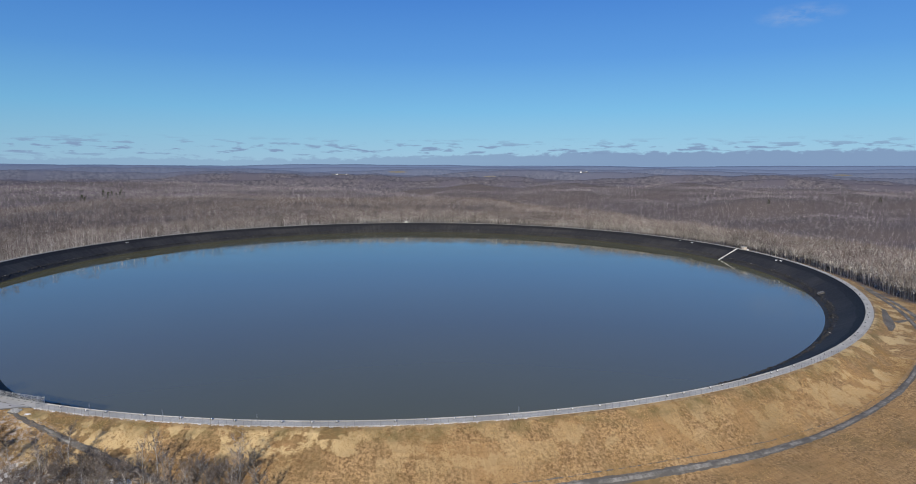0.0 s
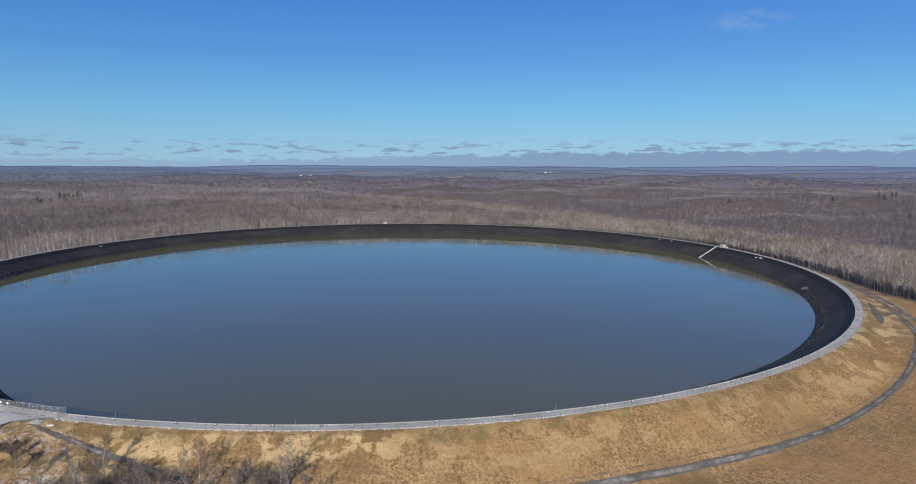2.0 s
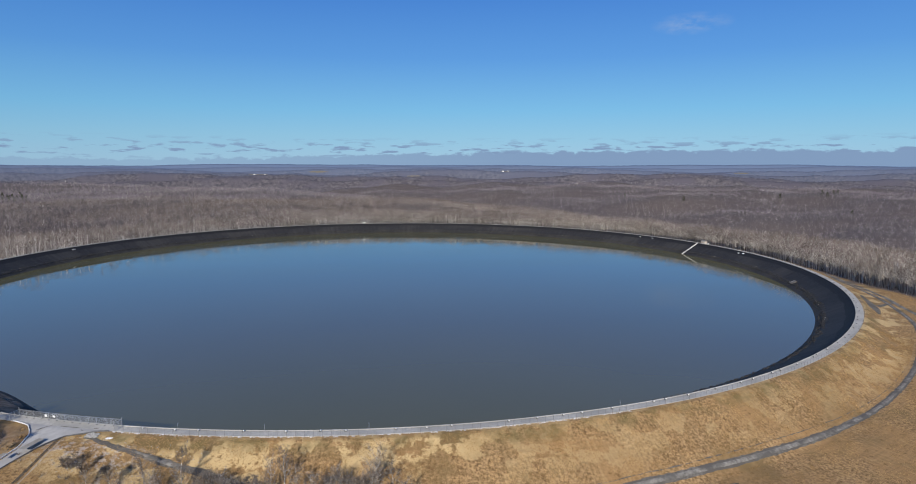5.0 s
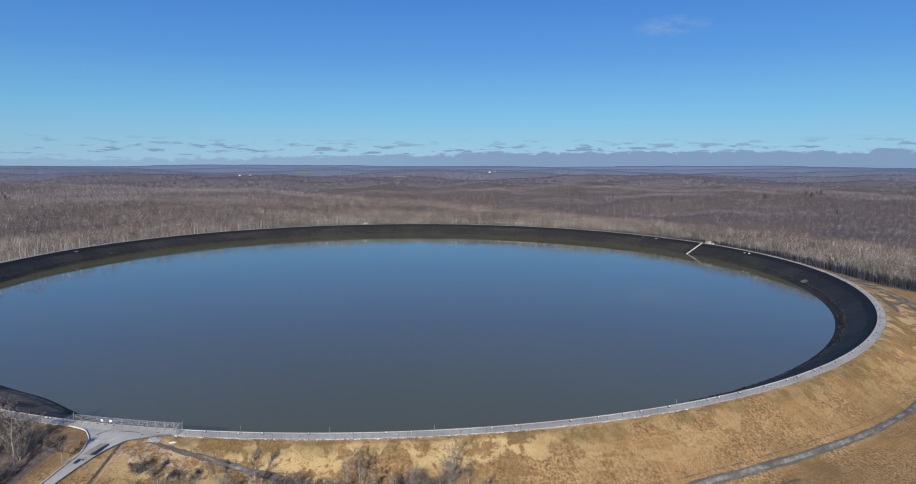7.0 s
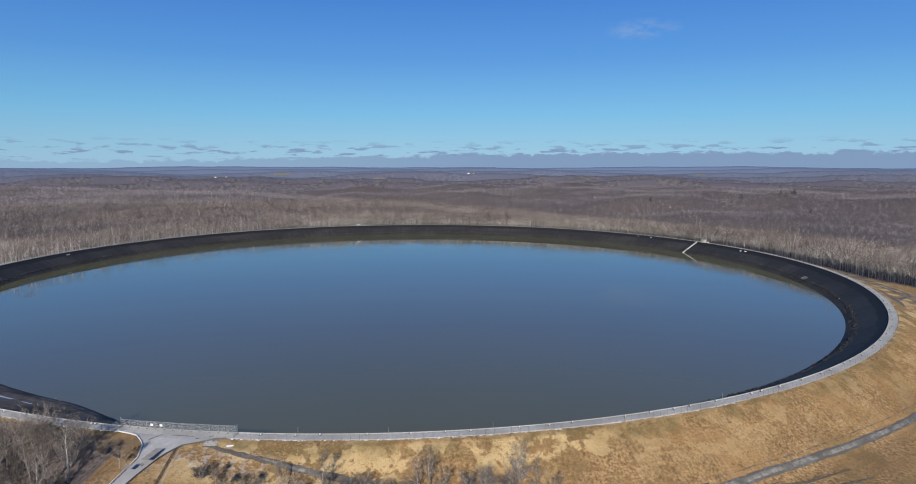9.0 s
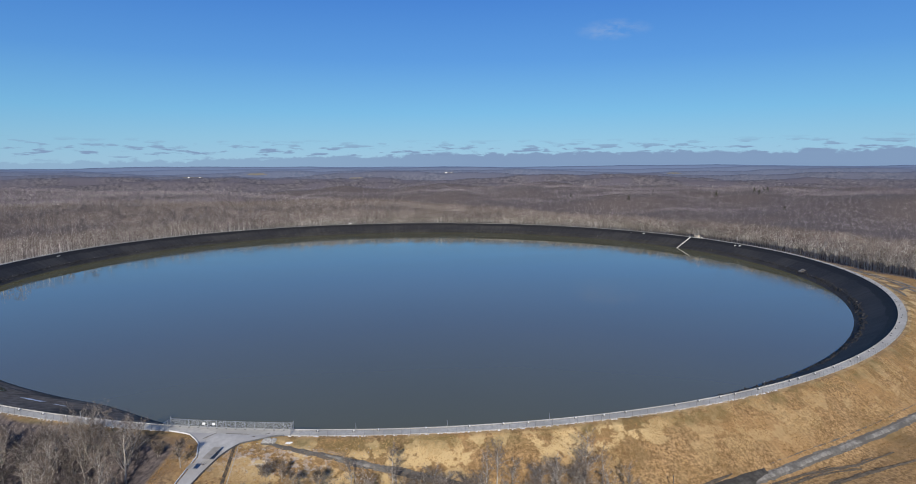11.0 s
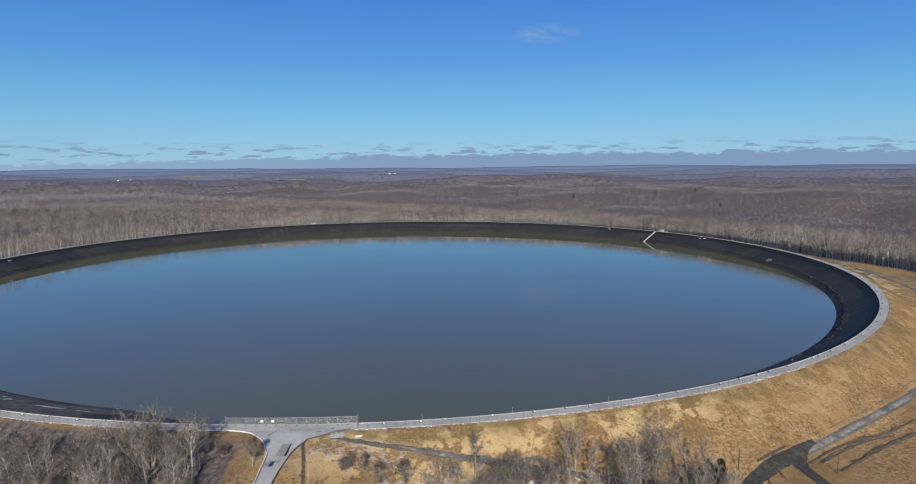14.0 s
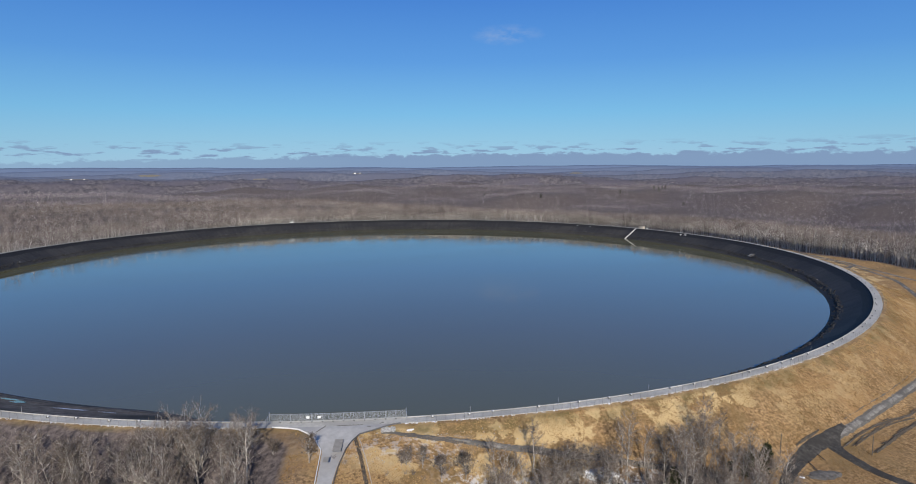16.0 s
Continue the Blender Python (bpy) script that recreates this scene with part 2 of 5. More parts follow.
def ground_material():
    """Dry grass where the 'litter' attribute is 0, leaf litter under bare woods where it is 1."""
    m = material("dry_grass_and_leaf_litter", (0.15, 0.09, 0.042), (0.47, 0.305, 0.152), 0.95, 0.95, (0.34, 0.208, 0.095), 0.04, 0.7, 2.0, spread=(0.4, 0.6))
    n, l = m.node_tree.nodes, m.node_tree.links
    b = n["Principled BSDF"]
    grass = b.inputs["Base Color"].links[0].from_socket
    co = n.new("ShaderNodeTexCoord").outputs["Object"]

    def noise_of(scale, a, c, detail=6.0, co=co):
        t = n.new("ShaderNodeTexNoise")
        t.inputs["Scale"].default_value, t.inputs["Detail"].default_value, t.inputs["Roughness"].default_value = scale, detail, 0.62
        l.new(co, t.inputs["Vector"])
        r = n.new("ShaderNodeValToRGB")
        r.color_ramp.elements[0].position, r.color_ramp.elements[1].position = a, c
        l.new(t.outputs["Fac"], r.inputs[0])
        return r

    def mixed(fac, a, c):
        x = n.new("ShaderNodeMix")
        x.data_type = "RGBA"
        l.new(fac, x.inputs["Factor"])
        l.new(a, x.inputs["A"])
        if isinstance(c, tuple):
            x.inputs["B"].default_value = (*c, 1)
        else:
            l.new(c, x.inputs["B"])
        return x.outputs["Result"]

    def attr(name):
        a = n.new("ShaderNodeAttribute")
        a.attribute_name = name
        return a.outputs["Fac"]

    def times(a, c):
        x = n.new("ShaderNodeMath")
        x.operation = "MULTIPLY"
        l.new(a, x.inputs[0])
        l.new(c, x.inputs[1])
        return x.outputs[0]

    # rings: distance round the basin and out from it, so that mown swathes follow the bank
    sep = n.new("ShaderNodeSeparateXYZ")
    l.new(co, sep.inputs[0])
    turn, out = n.new("ShaderNodeMath"), n.new("ShaderNodeVectorMath")
    turn.operation, out.operation = "ARCTAN2", "LENGTH"
    l.new(sep.outputs["Y"], turn.inputs[0])
    l.new(sep.outputs["X"], turn.inputs[1])
    l.new(co, out.inputs[0])
    ringed = n.new("ShaderNodeCombineXYZ")
    l.new(turn.outputs[0], ringed.inputs[0])
    l.new(out.outputs["Value"], ringed.inputs[1])
    swathe = n.new("ShaderNodeMapping")
    swathe.inputs["Scale"].default_value = (26.0, 0.75, 1.0)
    l.new(ringed.outputs[0], swathe.inputs["Vector"])
    rill = n.new("ShaderNodeMapping")
    rill.inputs["Scale"].default_value = (330.0, 0.12, 1.0)
    l.new(ringed.outputs[0], rill.inputs["Vector"])
    half = n.new("ShaderNodeMath")
    half.operation = "MULTIPLY"
    l.new(noise_of(1.0, 0.46, 0.66, 4.0, swathe.outputs[0]).outputs[0], half.inputs[0])
    half.inputs[1].default_value = 0.55
    grass = mixed(half.outputs[0], grass, (0.2, 0.125, 0.058))
    light = n.new("ShaderNodeMath")
    light.operation = "MULTIPLY"
    l.new(noise_of(1.0, 0.5, 0.7, 4.0, rill.outputs[0]).outputs[0], light.inputs[0])
    light.inputs[1].default_value = 0.6
    grass = mixed(light.outputs[0], grass, (0.46, 0.31, 0.15))
    grass = mixed(noise_of(0.035, 0.5, 0.68).outputs[0], grass, (0.2, 0.135, 0.062))
    grass = mixed(noise_of(0.55, 0.58, 0.68).outputs[0], grass, (0.17, 0.1, 0.045))
    grass = mixed(times(noise_of(0.085, 0.5, 0.53).outputs[0], attr("straw")), grass, (0.56, 0.41, 0.21))
    grass = mixed(times(noise_of(0.12, 0.4, 0.65).outputs[0], attr("green")), grass, (0.15, 0.118, 0.05))
    litter = noise_of(0.6, 0.38, 0.62)
    litter.color_ramp.elements[0].color, litter.color_ramp.elements[1].color = (0.062, 0.051, 0.05, 1), (0.17, 0.14, 0.13, 1)
    base = mixed(attr("litter"), grass, litter.outputs[0])
    base = mixed(times(noise_of(0.5, 0.5, 0.56).outputs[0], attr("snow")), base, (0.72, 0.73, 0.75))
    l.new(base, b.inputs["Base Color"])
    return m


def lining_material():
    """Black bitumen lining with lanes down the slope, a fresh band under the crest, greyer towards the water."""
    m = material("bitumen_lining", (0.019, 0.019, 0.021), (0.034, 0.033, 0.034), 0.5, 0.75, (0.042, 0.04, 0.039), 0.03, 0.5, 1.2)
    n, l = m.node_tree.nodes, m.node_tree.links
    b = n["Principled BSDF"]
    base = b.inputs["Base Color"].links[0].from_socket
    co = n.new("ShaderNodeTexCoord").outputs["Object"]
    sep = n.new("ShaderNodeSeparateXYZ")
    l.new(co, sep.inputs[0])

    def calc(op, a, c=0.0, clamp=False):
        x = n.new("ShaderNodeMath")
        x.operation, x.use_clamp = op, clamp
        for i, v in enumerate((a, c)):
            if isinstance(v, (int, float)):
                x.inputs[i].default_value = v
            else:
                l.new(v, x.inputs[i])
        return x.outputs[0]

    angle = calc("ARCTAN2", sep.outputs["Y"], sep.outputs["X"])
    lane = n.new("ShaderNodeTexNoise")
    lane.noise_dimensions = "1D"
    lane.inputs["Scale"].default_value, lane.inputs["Detail"].default_value = 90.0, 3.0
    l.new(angle, lane.inputs["W"])
    hs = n.new("ShaderNodeHueSaturation")
    l.new(calc("ADD", calc("MULTIPLY", lane.outputs["Fac"], 0.8), 0.6), hs.inputs["Value"])
    l.new(base, hs.inputs["Color"])
    edge = n.new("ShaderNodeTexNoise")
    edge.inputs["Scale"].default_value = 0.05
    l.new(co, edge.inputs["Vector"])
    fresh = calc("MULTIPLY", calc("ADD", calc("ADD", sep.outputs["Z"], 3.2), calc("MULTIPLY", calc("SUBTRACT", edge.outputs["Fac"], 0.5), 2.5)), 2.5, True)
    mx = n.new("ShaderNodeMix")
    mx.data_type = "RGBA"
    l.new(fresh, mx.inputs["Factor"])
    l.new(hs.outputs[0], mx.inputs["A"])
    mx.inputs["B"].default_value = (0.016, 0.016, 0.017, 1)
    l.new(mx.outputs["Result"], b.inputs["Base Color"])
    return m


def water_material():
    """Silty still water with faint ripples in drifting bands."""
    m = material("silty_water", (0.103, 0.098, 0.044), (0.113, 0.107, 0.05), 0.004, 0.08)
    n, l = m.node_tree.nodes, m.node_tree.links
    b = n["Principled BSDF"]
    b.inputs["IOR"].default_value = 1.34
    b.inputs["Coat Weight"].default_value, b.inputs["Coat IOR"].default_value, b.inputs["Coat Roughness"].default_value = 0.4, 1.33, 0.05
    b.inputs["Specular IOR Level"].default_value = 0.5
    co = n.new("ShaderNodeTexCoord").outputs["Object"]
    mp = n.new("ShaderNodeMapping")
    mp.inputs["Scale"].default_value = (0.0022, 0.010, 1.0)
    l.new(co, mp.inputs["Vector"])
    band = n.new("ShaderNodeTexNoise")
    band.inputs["Scale"].default_value, band.inputs["Detail"].default_value = 1.0, 4.0
    l.new(mp.outputs[0], band.inputs["Vector"])
    mr = n.new("ShaderNodeMapRange")
    mr.inputs["From Min"].default_value, mr.inputs["From Max"].default_value = 0.45, 0.55
    mr.inputs["To Min"].default_value, mr.inputs["To Max"].default_value = 0.02, 0.11
    l.new(band.outputs["Fac"], mr.inputs["Value"])
    l.new(mr.outputs[0], b.inputs["Roughness"])
    rip = n.new("ShaderNodeTexNoise")
    rip.inputs["Scale"].default_value, rip.inputs["Detail"].default_value = 0.8, 3.0
    l.new(co, rip.inputs["Vector"])
    bp = n.new("ShaderNodeBump")
    bp.inputs["Strength"].default_value, bp.inputs["Distance"].default_value = 0.035, 0.1
    l.new(rip.outputs["Fac"], bp.inputs["Height"])
    l.new(bp.outputs[0], b.inputs["Normal"])
    return m


GROUND, LINING, WATER = ground_material(), lining_material(), water_material()


# ---- building helpers ----
def mesh_of(name, verts, faces, materials, smooth=False, slots=None):
    me = bpy.data.meshes.new(name)
    me.from_pydata([tuple(v) for v in verts], [], [tuple(f) for f in faces])
    for m in materials if isinstance(materials, (list, tuple)) else [materials]:
        me.materials.append(m)
    if slots is not None:
        me.polygons.foreach_set("material_index", np.asarray(slots, np.int32))
    if smooth:
        me.polygons.foreach_set("use_smooth", np.ones(len(me.polygons), bool))
    me.update()
    return me


def soup(name, tris, materials, slots=None):
    """One mesh from an array of loose triangles, n x 3 x 3."""
    n = len(tris)
    me = bpy.data.meshes.new(name)
    me.vertices.add(n * 3)
    me.vertices.foreach_set("co", np.ascontiguousarray(tris, np.float32).ravel())
    me.loops.add(n * 3)
    me.loops.foreach_set("vertex_index", np.arange(n * 3, dtype=np.int32))
    me.polygons.add(n)
    me.polygons.foreach_set("loop_start", np.arange(0, n * 3, 3, dtype=np.int32))
    me.polygons.foreach_set("loop_total", np.full(n, 3, np.int32))
    for m in materials:
        me.materials.append(m)
    if slots is not None:
        me.polygons.foreach_set("material_index", np.asarray(slots, np.int32))
    me.update()
    me.validate()
    return me


def part(name, data, parent, label="", at=None):
    ob = new(name, data)
    ob.parent = parent
    if at is not None:
        ob.matrix_basis = at
    return tagged(ob, label)


def box(bm, size, at=(0, 0, 0), turn=0.0, bevel=0.0):
    made = bmesh.ops.create_cube(bm, size=1.0, matrix=pose(*at, 0, 0, turn) @ Matrix.Diagonal((*size, 1)))
    if bevel:
        edges = list({e for v in made["verts"] for e in v.link_edges})
        bmesh.ops.bevel(bm, geom=edges, offset=bevel, segments=1, affect="EDGES")


def from_bm(name, bm, mat):
    me = bpy.data.meshes.new(name)
    bm.to_mesh(me)
    bm.free()
    me.materials.append(mat)
    return me


def box_mesh(name, size, mat, bevel=0.0, at=(0, 0, 0)):
    bm = bmesh.new()
    box(bm, size, at, 0, bevel)
    return from_bm(name, bm, mat)


def tube_mesh(name, a, b, radius, mat, sides=8, top=None):
    bm = bmesh.new()
    a, b = Vector(a), Vector(b)
    way = b - a
    m = Matrix.Translation((a + b) / 2) @ way.to_track_quat("Z", "Y").to_matrix().to_4x4()
    bmesh.ops.create_cone(bm, cap_ends=True, segments=sides, radius1=radius, radius2=radius if top is None else top, depth=way.length, matrix=m)
    return from_bm(name, bm, mat)


def ring_at(deg, r, z=0.0):
    return Vector((r * math.cos(radians(deg)), r * math.sin(radians(deg)), z))


# ---- the lie of the land ----
CREST_IN, CREST_OUT = 378.0, 382.2
WATER_Z, WATER_R = -12.0, 356.0
TOE = np.array([(-180, -22), (-130, -26), (-114, -23), (-105, -20), (-90, -17), (-70, -16), (-55, -12), (-42, -4.5), (-30, -2.5), (0, -5), (30, -7), (60, -7), (90, -7), (120, -10), (150, -16), (180, -22)], float)
BANK = np.array([(-180, .55), (-125, .57), (-113.5, .5), (-111.3, .15), (-109, .11), (-107, .2), (-103, .45), (-99, .57), (-60, .57), (-40, .45), (0, .5), (180, .55)], float)
EDGE = np.array([(-3000, 1500), (-800, 640), (-8, 500), (227, 405), (614, 318), (1037, 160), (1650, -262), (2600, -1100), (4000, -2500), (7000, -5000)], float)


def smooth(a, b, v):
    t = np.clip((v - a) / (b - a), 0, 1)
    return t * t * (3 - 2 * t)


WAVES = {}


def waves(x, y, size, seed):
    """Smooth rolling relief between about -1 and 1."""
    if (size, seed) not in WAVES:
        rng = np.random.RandomState(seed)
        rows = []
        for k in range(7):
            a = rng.uniform(0, 2 * np.pi)
            rows.append((math.cos(a), math.sin(a), 2 * np.pi / (size * rng.uniform(0.6, 1.6)), rng.uniform(0, 6.28)))
        WAVES[size, seed] = rows
    out = 0.0
    for c, s, w, o in WAVES[size, seed]:
        out = out + np.sin((x * c + y * s) * w + o + 0.9 * np.sin((x * s - y * c) * w * 0.7))
    return out / 3.4


def far_land(x, y):
    """Plateau west of a gorge, the gorge, and the hills that rise behind to the skyline."""
    d = np.hypot(x + 50, y + 570)
    s = (x - np.interp(y, EDGE[:, 0], EDGE[:, 1])) * 0.85
    plateau = -12 + 9 * waves(x, y, 900, 3) + 3 * waves(x, y, 260, 5) - 10 * smooth(1200, 2600, d)
    gorge = -118 * smooth(-40, 620, s) + 100 * smooth(700, 1900, s + 110 * waves(x, y, 700, 8)) + smooth(100, 700, s) * (11 * waves(x, y, 620, 11) + 2 * waves(x, y, 210, 12))
    hills = smooth(2200, 3600, d) * (8 * waves(x, y, 1500, 21) + 5 * waves(x, y, 500, 23)) - 60 * smooth(3900, 4400, d)
    return plateau + gorge + hills


def ground_z(x, y):
    x, y = np.asarray(x, float), np.asarray(y, float)
    r, th = np.hypot(x, y), np.degrees(np.arctan2(y, x))
    toe = np.interp(th, TOE[:, 0], TOE[:, 1])
    near_side = smooth(-155, -135, th) * (1 - smooth(-60, -45, th))
    toe = toe - 0.07 * np.clip(r - 414, 0, 200) * near_side + 0.25 * waves(x, y, 40, 31) * smooth(390, 420, r)
    slope = np.interp(th, BANK[:, 0], BANK[:, 1])
    bank = -0.15 - slope * np.clip(r - 384.0, 0, None) + 0.12 * waves(x, y, 17, 33) * smooth(385, 395, r)
    soft = 1.5
    local = np.maximum(bank, toe) + soft * 0.35 * np.exp(-np.abs(bank - toe) / soft)
    k = smooth(430, 640, r)
    return local * (1 - k) + far_land(x, y) * k


def drop(x, y, lift=0.0):
    return Vector((x, y, float(ground_z(x, y)) + lift))


# ---- ground: one sheet from the crest to the skyline ----
def make_ground():
    th = np.radians(np.concatenate([np.arange(-180, -128, 0.6), np.arange(-128, -25, 0.3), np.arange(-25, 180, 0.6)]))
    rr = np.concatenate([np.arange(381.8, 450, 1.3), np.geomspace(450, 5400, 190)])
    T, R = np.meshgrid(th, rr)
    X, Y = R * np.cos(T), R * np.sin(T)
    Z = ground_z(X, Y)
    nr, nt = X.shape
    idx = np.arange(nr * nt).reshape(nr, nt)
    a, b, c, d = idx[:-1, :], idx[1:, :], np.roll(idx, -1, 1)[1:, :], np.roll(idx, -1, 1)[:-1, :]
    faces = np.stack([a, b, c, d], -1).reshape(-1, 4)
    me = bpy.data.meshes.new("ground")
    me.from_pydata(np.stack([X, Y, Z], -1).reshape(-1, 3).tolist(), [], faces.tolist())
    me.polygons.foreach_set("use_smooth", np.ones(len(me.polygons), bool))
    me.materials.append(GROUND)
    deg = np.degrees(T)
    wild = waves(X, Y, 30, 41) * 4
    woods = np.interp(deg, WOODS[:, 0], WOODS[:, 1])
    litter = smooth(-4, 5, R - woods + wild)
    litter = np.maximum(litter, smooth(-110.2, -111.4, deg) * smooth(-150, -146, deg) * smooth(383.4, 385, R + wild * .15) * (1 - 0.5 * smooth(-121, -114.5, deg)))
    straw = smooth(-113, -108, deg) * (1 - smooth(-92, -84, deg)) * (1 - smooth(390, 396, R)) * smooth(384, 386, R) + 0.35 * (1 - smooth(395, 408, R)) + 0.7 * smooth(-110, -107.5, deg) * (1 - smooth(-100, -97, deg)) * smooth(388, 391, R) * (1 - smooth(406, 412, R))
    straw = straw + 0.55 * smooth(-64, -48, deg) * (1 - smooth(404, 410, R)) * (1 - smooth(-28, -20, deg))
    green = smooth(383, 384, R) * (1 - smooth(386, 392, R)) * 0.8 + 0.08
    snow = 0.6 * smooth(-106, -104, deg) * (1 - smooth(-96.5, -94.5, deg)) * smooth(401, 405, R) * (1 - smooth(414, 420, R)) + 0.3 * smooth(-111, -110, deg) * (1 - smooth(-105, -103, deg)) * smooth(388, 390, R) * (1 - smooth(396, 404, R))
    for name, v in (("litter", litter), ("straw", np.clip(straw, 0, 1)), ("green", green), ("snow", np.clip(snow, 0, 1))):
        at = me.attributes.new(name, "FLOAT", "POINT")
        at.data.foreach_set("value", v.ravel().astype(np.float32))
    me.update()
    return tagged(new("ground", me), "dry golden grass bank and leaf-littered winter hills to the skyline", "ground", kind="structure")


# radius at which the woods begin, by angle
WOODS = np.array([(-180, 389), (-150, 389), (-146, 385.5), (-111.6, 385.5), (-111.2, 470), (-106, 470), (-104, 407), (-93, 405), (-91, 470), (-45, 480), (-34, 440), (-29, 424), (-22, 402), (-10, 393), (40, 391), (180, 389)], float)
make_ground()


def revolve(name, profile, mat, steps=720, rough=None, flat=0.0):
    th = np.radians(np.arange(steps) * 360.0 / steps)
    pr = np.array(profile, float)
    R = np.repeat(pr[:, :1], steps, 1)
    Z = np.repeat(pr[:, 1:2], steps, 1)
    if flat:
        deg = np.degrees(th)
        deg = np.where(deg > 180, deg - 360, deg)
        R = 378.0 - (378.0 - R) * (1 + flat * smooth(-112.5, -124, deg) * smooth(-158, -142, deg))
    if rough:
        rng = np.random.RandomState(7)
        for row, amount in rough.items():
            R[row] += rng.uniform(-amount, amount, steps)
            Z[row] += rng.uniform(-amount, amount, steps) * 0.4
    idx = np.arange(len(pr) * steps).reshape(len(pr), steps)
    nxt = np.roll(idx, -1, 1)
    faces = np.stack([idx[:-1], nxt[:-1], nxt[1:], idx[1:]], -1).reshape(-1, 4)
    pts = np.stack([R * np.cos(th), R * np.sin(th), Z], -1).reshape(-1, 3)
    return mesh_of(name, pts.tolist(), faces.tolist(), mat)


# ---- basin ----
LINE = [(378.0, 0.02), (377.7, 0.02), (377.6, -0.25), (372.0, -3.3), (366.0, -6.55), (362.0, -8.5), (360.6, -9.0), (359.6, -10.0), (358.6, -10.5), (356.0, -12.0), (340.0, -20.5), (325.0, -24.0)]
lining = tagged(new("basin_lining", revolve("basin_lining", LINE, LINING, 900, {5: 0.2, 6: 0.3, 7: 0.4, 8: 0.3}, 0.6)), "black bitumen-lined inner slope of the round reservoir", "basin lining", kind="structure")
water = tagged(new("water", mesh_of("water", [(365 * math.cos(radians(a)), 365 * math.sin(radians(a)), WATER_Z) for a in range(0, 360, 2)], [list(range(180))], WATER)), "calm silty blue-grey reservoir water", "water", kind="structure")
crest = tagged(new("crest_road", revolve("crest_road", [(378.0, -0.3), (378.0, 0.0), (382.2, 0.0), (382.3, -0.5)], CONCRETE, 720)), "pale grey paved crest road running round the reservoir", "pavement", kind="structure")
kerb = tagged(new("crest_kerb", revolve("crest_kerb", [(377.75, 0.0), (377.75, 0.22), (378.05, 0.22), (378.05, 0.0)], CONCRETE, 720)), "low concrete kerb on the inner edge of the crest", "kerb", kind="structure")


def backdrop():
    """The farthest hills: six wooded ridges one behind another up to the skyline, blue haze painted in."""
    az = np.arange(-50, 76, 0.13)
    rng = np.random.RandomState(88)

    def rolling(base):
        out = 0.0
        for k in range(9):
            w = base * 1.75 ** k
            out = out + np.sin(az * w + rng.uniform(0, 6.28)) * 0.62 ** k
        return out

    at = [3950, 4120, 4290, 4450, 4600, 4740, 4880]
    level = [-2.1, -1.42, -1.02, -0.7, -0.42, -0.2, -0.03]
    swing = [0.0, 0.2, 0.19, 0.16, 0.12, 0.08, 0.05]
    crests = [lv + sw * rolling(0.16) for lv, sw in zip(level, swing)]
    rows, dist = [], []
    for i in range(6):
        low = np.minimum(crests[i], crests[i + 1]) - 0.24
        for f in np.linspace(0, 1, 9)[:-1]:
            fall, rise = smooth(0.0, 0.3, f), smooth(0.3, 1.0, f)
            rows.append(crests[i] + (low - crests[i]) * fall + (crests[i + 1] - low) * rise)
            dist.append(at[i] + (at[i + 1] - at[i]) * f)
    rows += [crests[6], crests[6] - 0.3]
    dist += [4880, 4900]
    E, D = np.array(rows), np.repeat(np.array(dist)[:, None], len(az), 1)
    A = np.radians(np.repeat(az[None], len(dist), 0))
    X, Y = -50 + D * np.sin(A), -570 + D * np.cos(A)
    Z = 88 + D * np.tan(np.radians(E)) + rng.uniform(-2.2, 2.2, E.shape) * (1 - 0.75 * smooth(4300, 4880, D))
    Z[0] -= 60
    Z[-1] -= 120
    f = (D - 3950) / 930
    nr, nt = X.shape
    idx = np.arange(nr * nt).reshape(nr, nt)
    faces = np.stack([idx[:-1, :-1], idx[1:, :-1], idx[1:, 1:], idx[:-1, 1:]], -1).reshape(-1, 4)
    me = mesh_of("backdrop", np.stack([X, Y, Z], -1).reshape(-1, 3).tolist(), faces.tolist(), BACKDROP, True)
    # distance from 0 to 1, drives the painted haze
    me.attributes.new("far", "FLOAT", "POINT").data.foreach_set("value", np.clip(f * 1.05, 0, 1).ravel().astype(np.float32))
    tagged(new("backdrop", me), "far wooded ridges, blue-grey haze painted into their colour, under the skyline", "backdrop", kind="structure")


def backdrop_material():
    m = material("far_ridges_haze", (0.05, 0.044, 0.052), (0.15, 0.132, 0.138), 0.045, 0.95, (0.10, 0.088, 0.105), 0.005)
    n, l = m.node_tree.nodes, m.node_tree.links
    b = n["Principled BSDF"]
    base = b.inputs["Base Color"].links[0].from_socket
    # aerial haze put into the base colour: farther ridges turn bluer
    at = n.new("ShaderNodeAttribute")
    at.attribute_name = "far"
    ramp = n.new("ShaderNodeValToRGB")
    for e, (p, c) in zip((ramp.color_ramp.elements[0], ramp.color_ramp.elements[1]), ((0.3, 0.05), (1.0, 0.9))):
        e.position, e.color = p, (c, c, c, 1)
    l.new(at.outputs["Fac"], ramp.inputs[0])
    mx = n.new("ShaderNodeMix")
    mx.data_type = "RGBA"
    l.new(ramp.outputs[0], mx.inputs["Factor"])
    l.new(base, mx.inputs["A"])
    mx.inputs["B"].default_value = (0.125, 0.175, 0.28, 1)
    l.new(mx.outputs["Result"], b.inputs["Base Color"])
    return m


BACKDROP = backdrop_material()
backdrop()


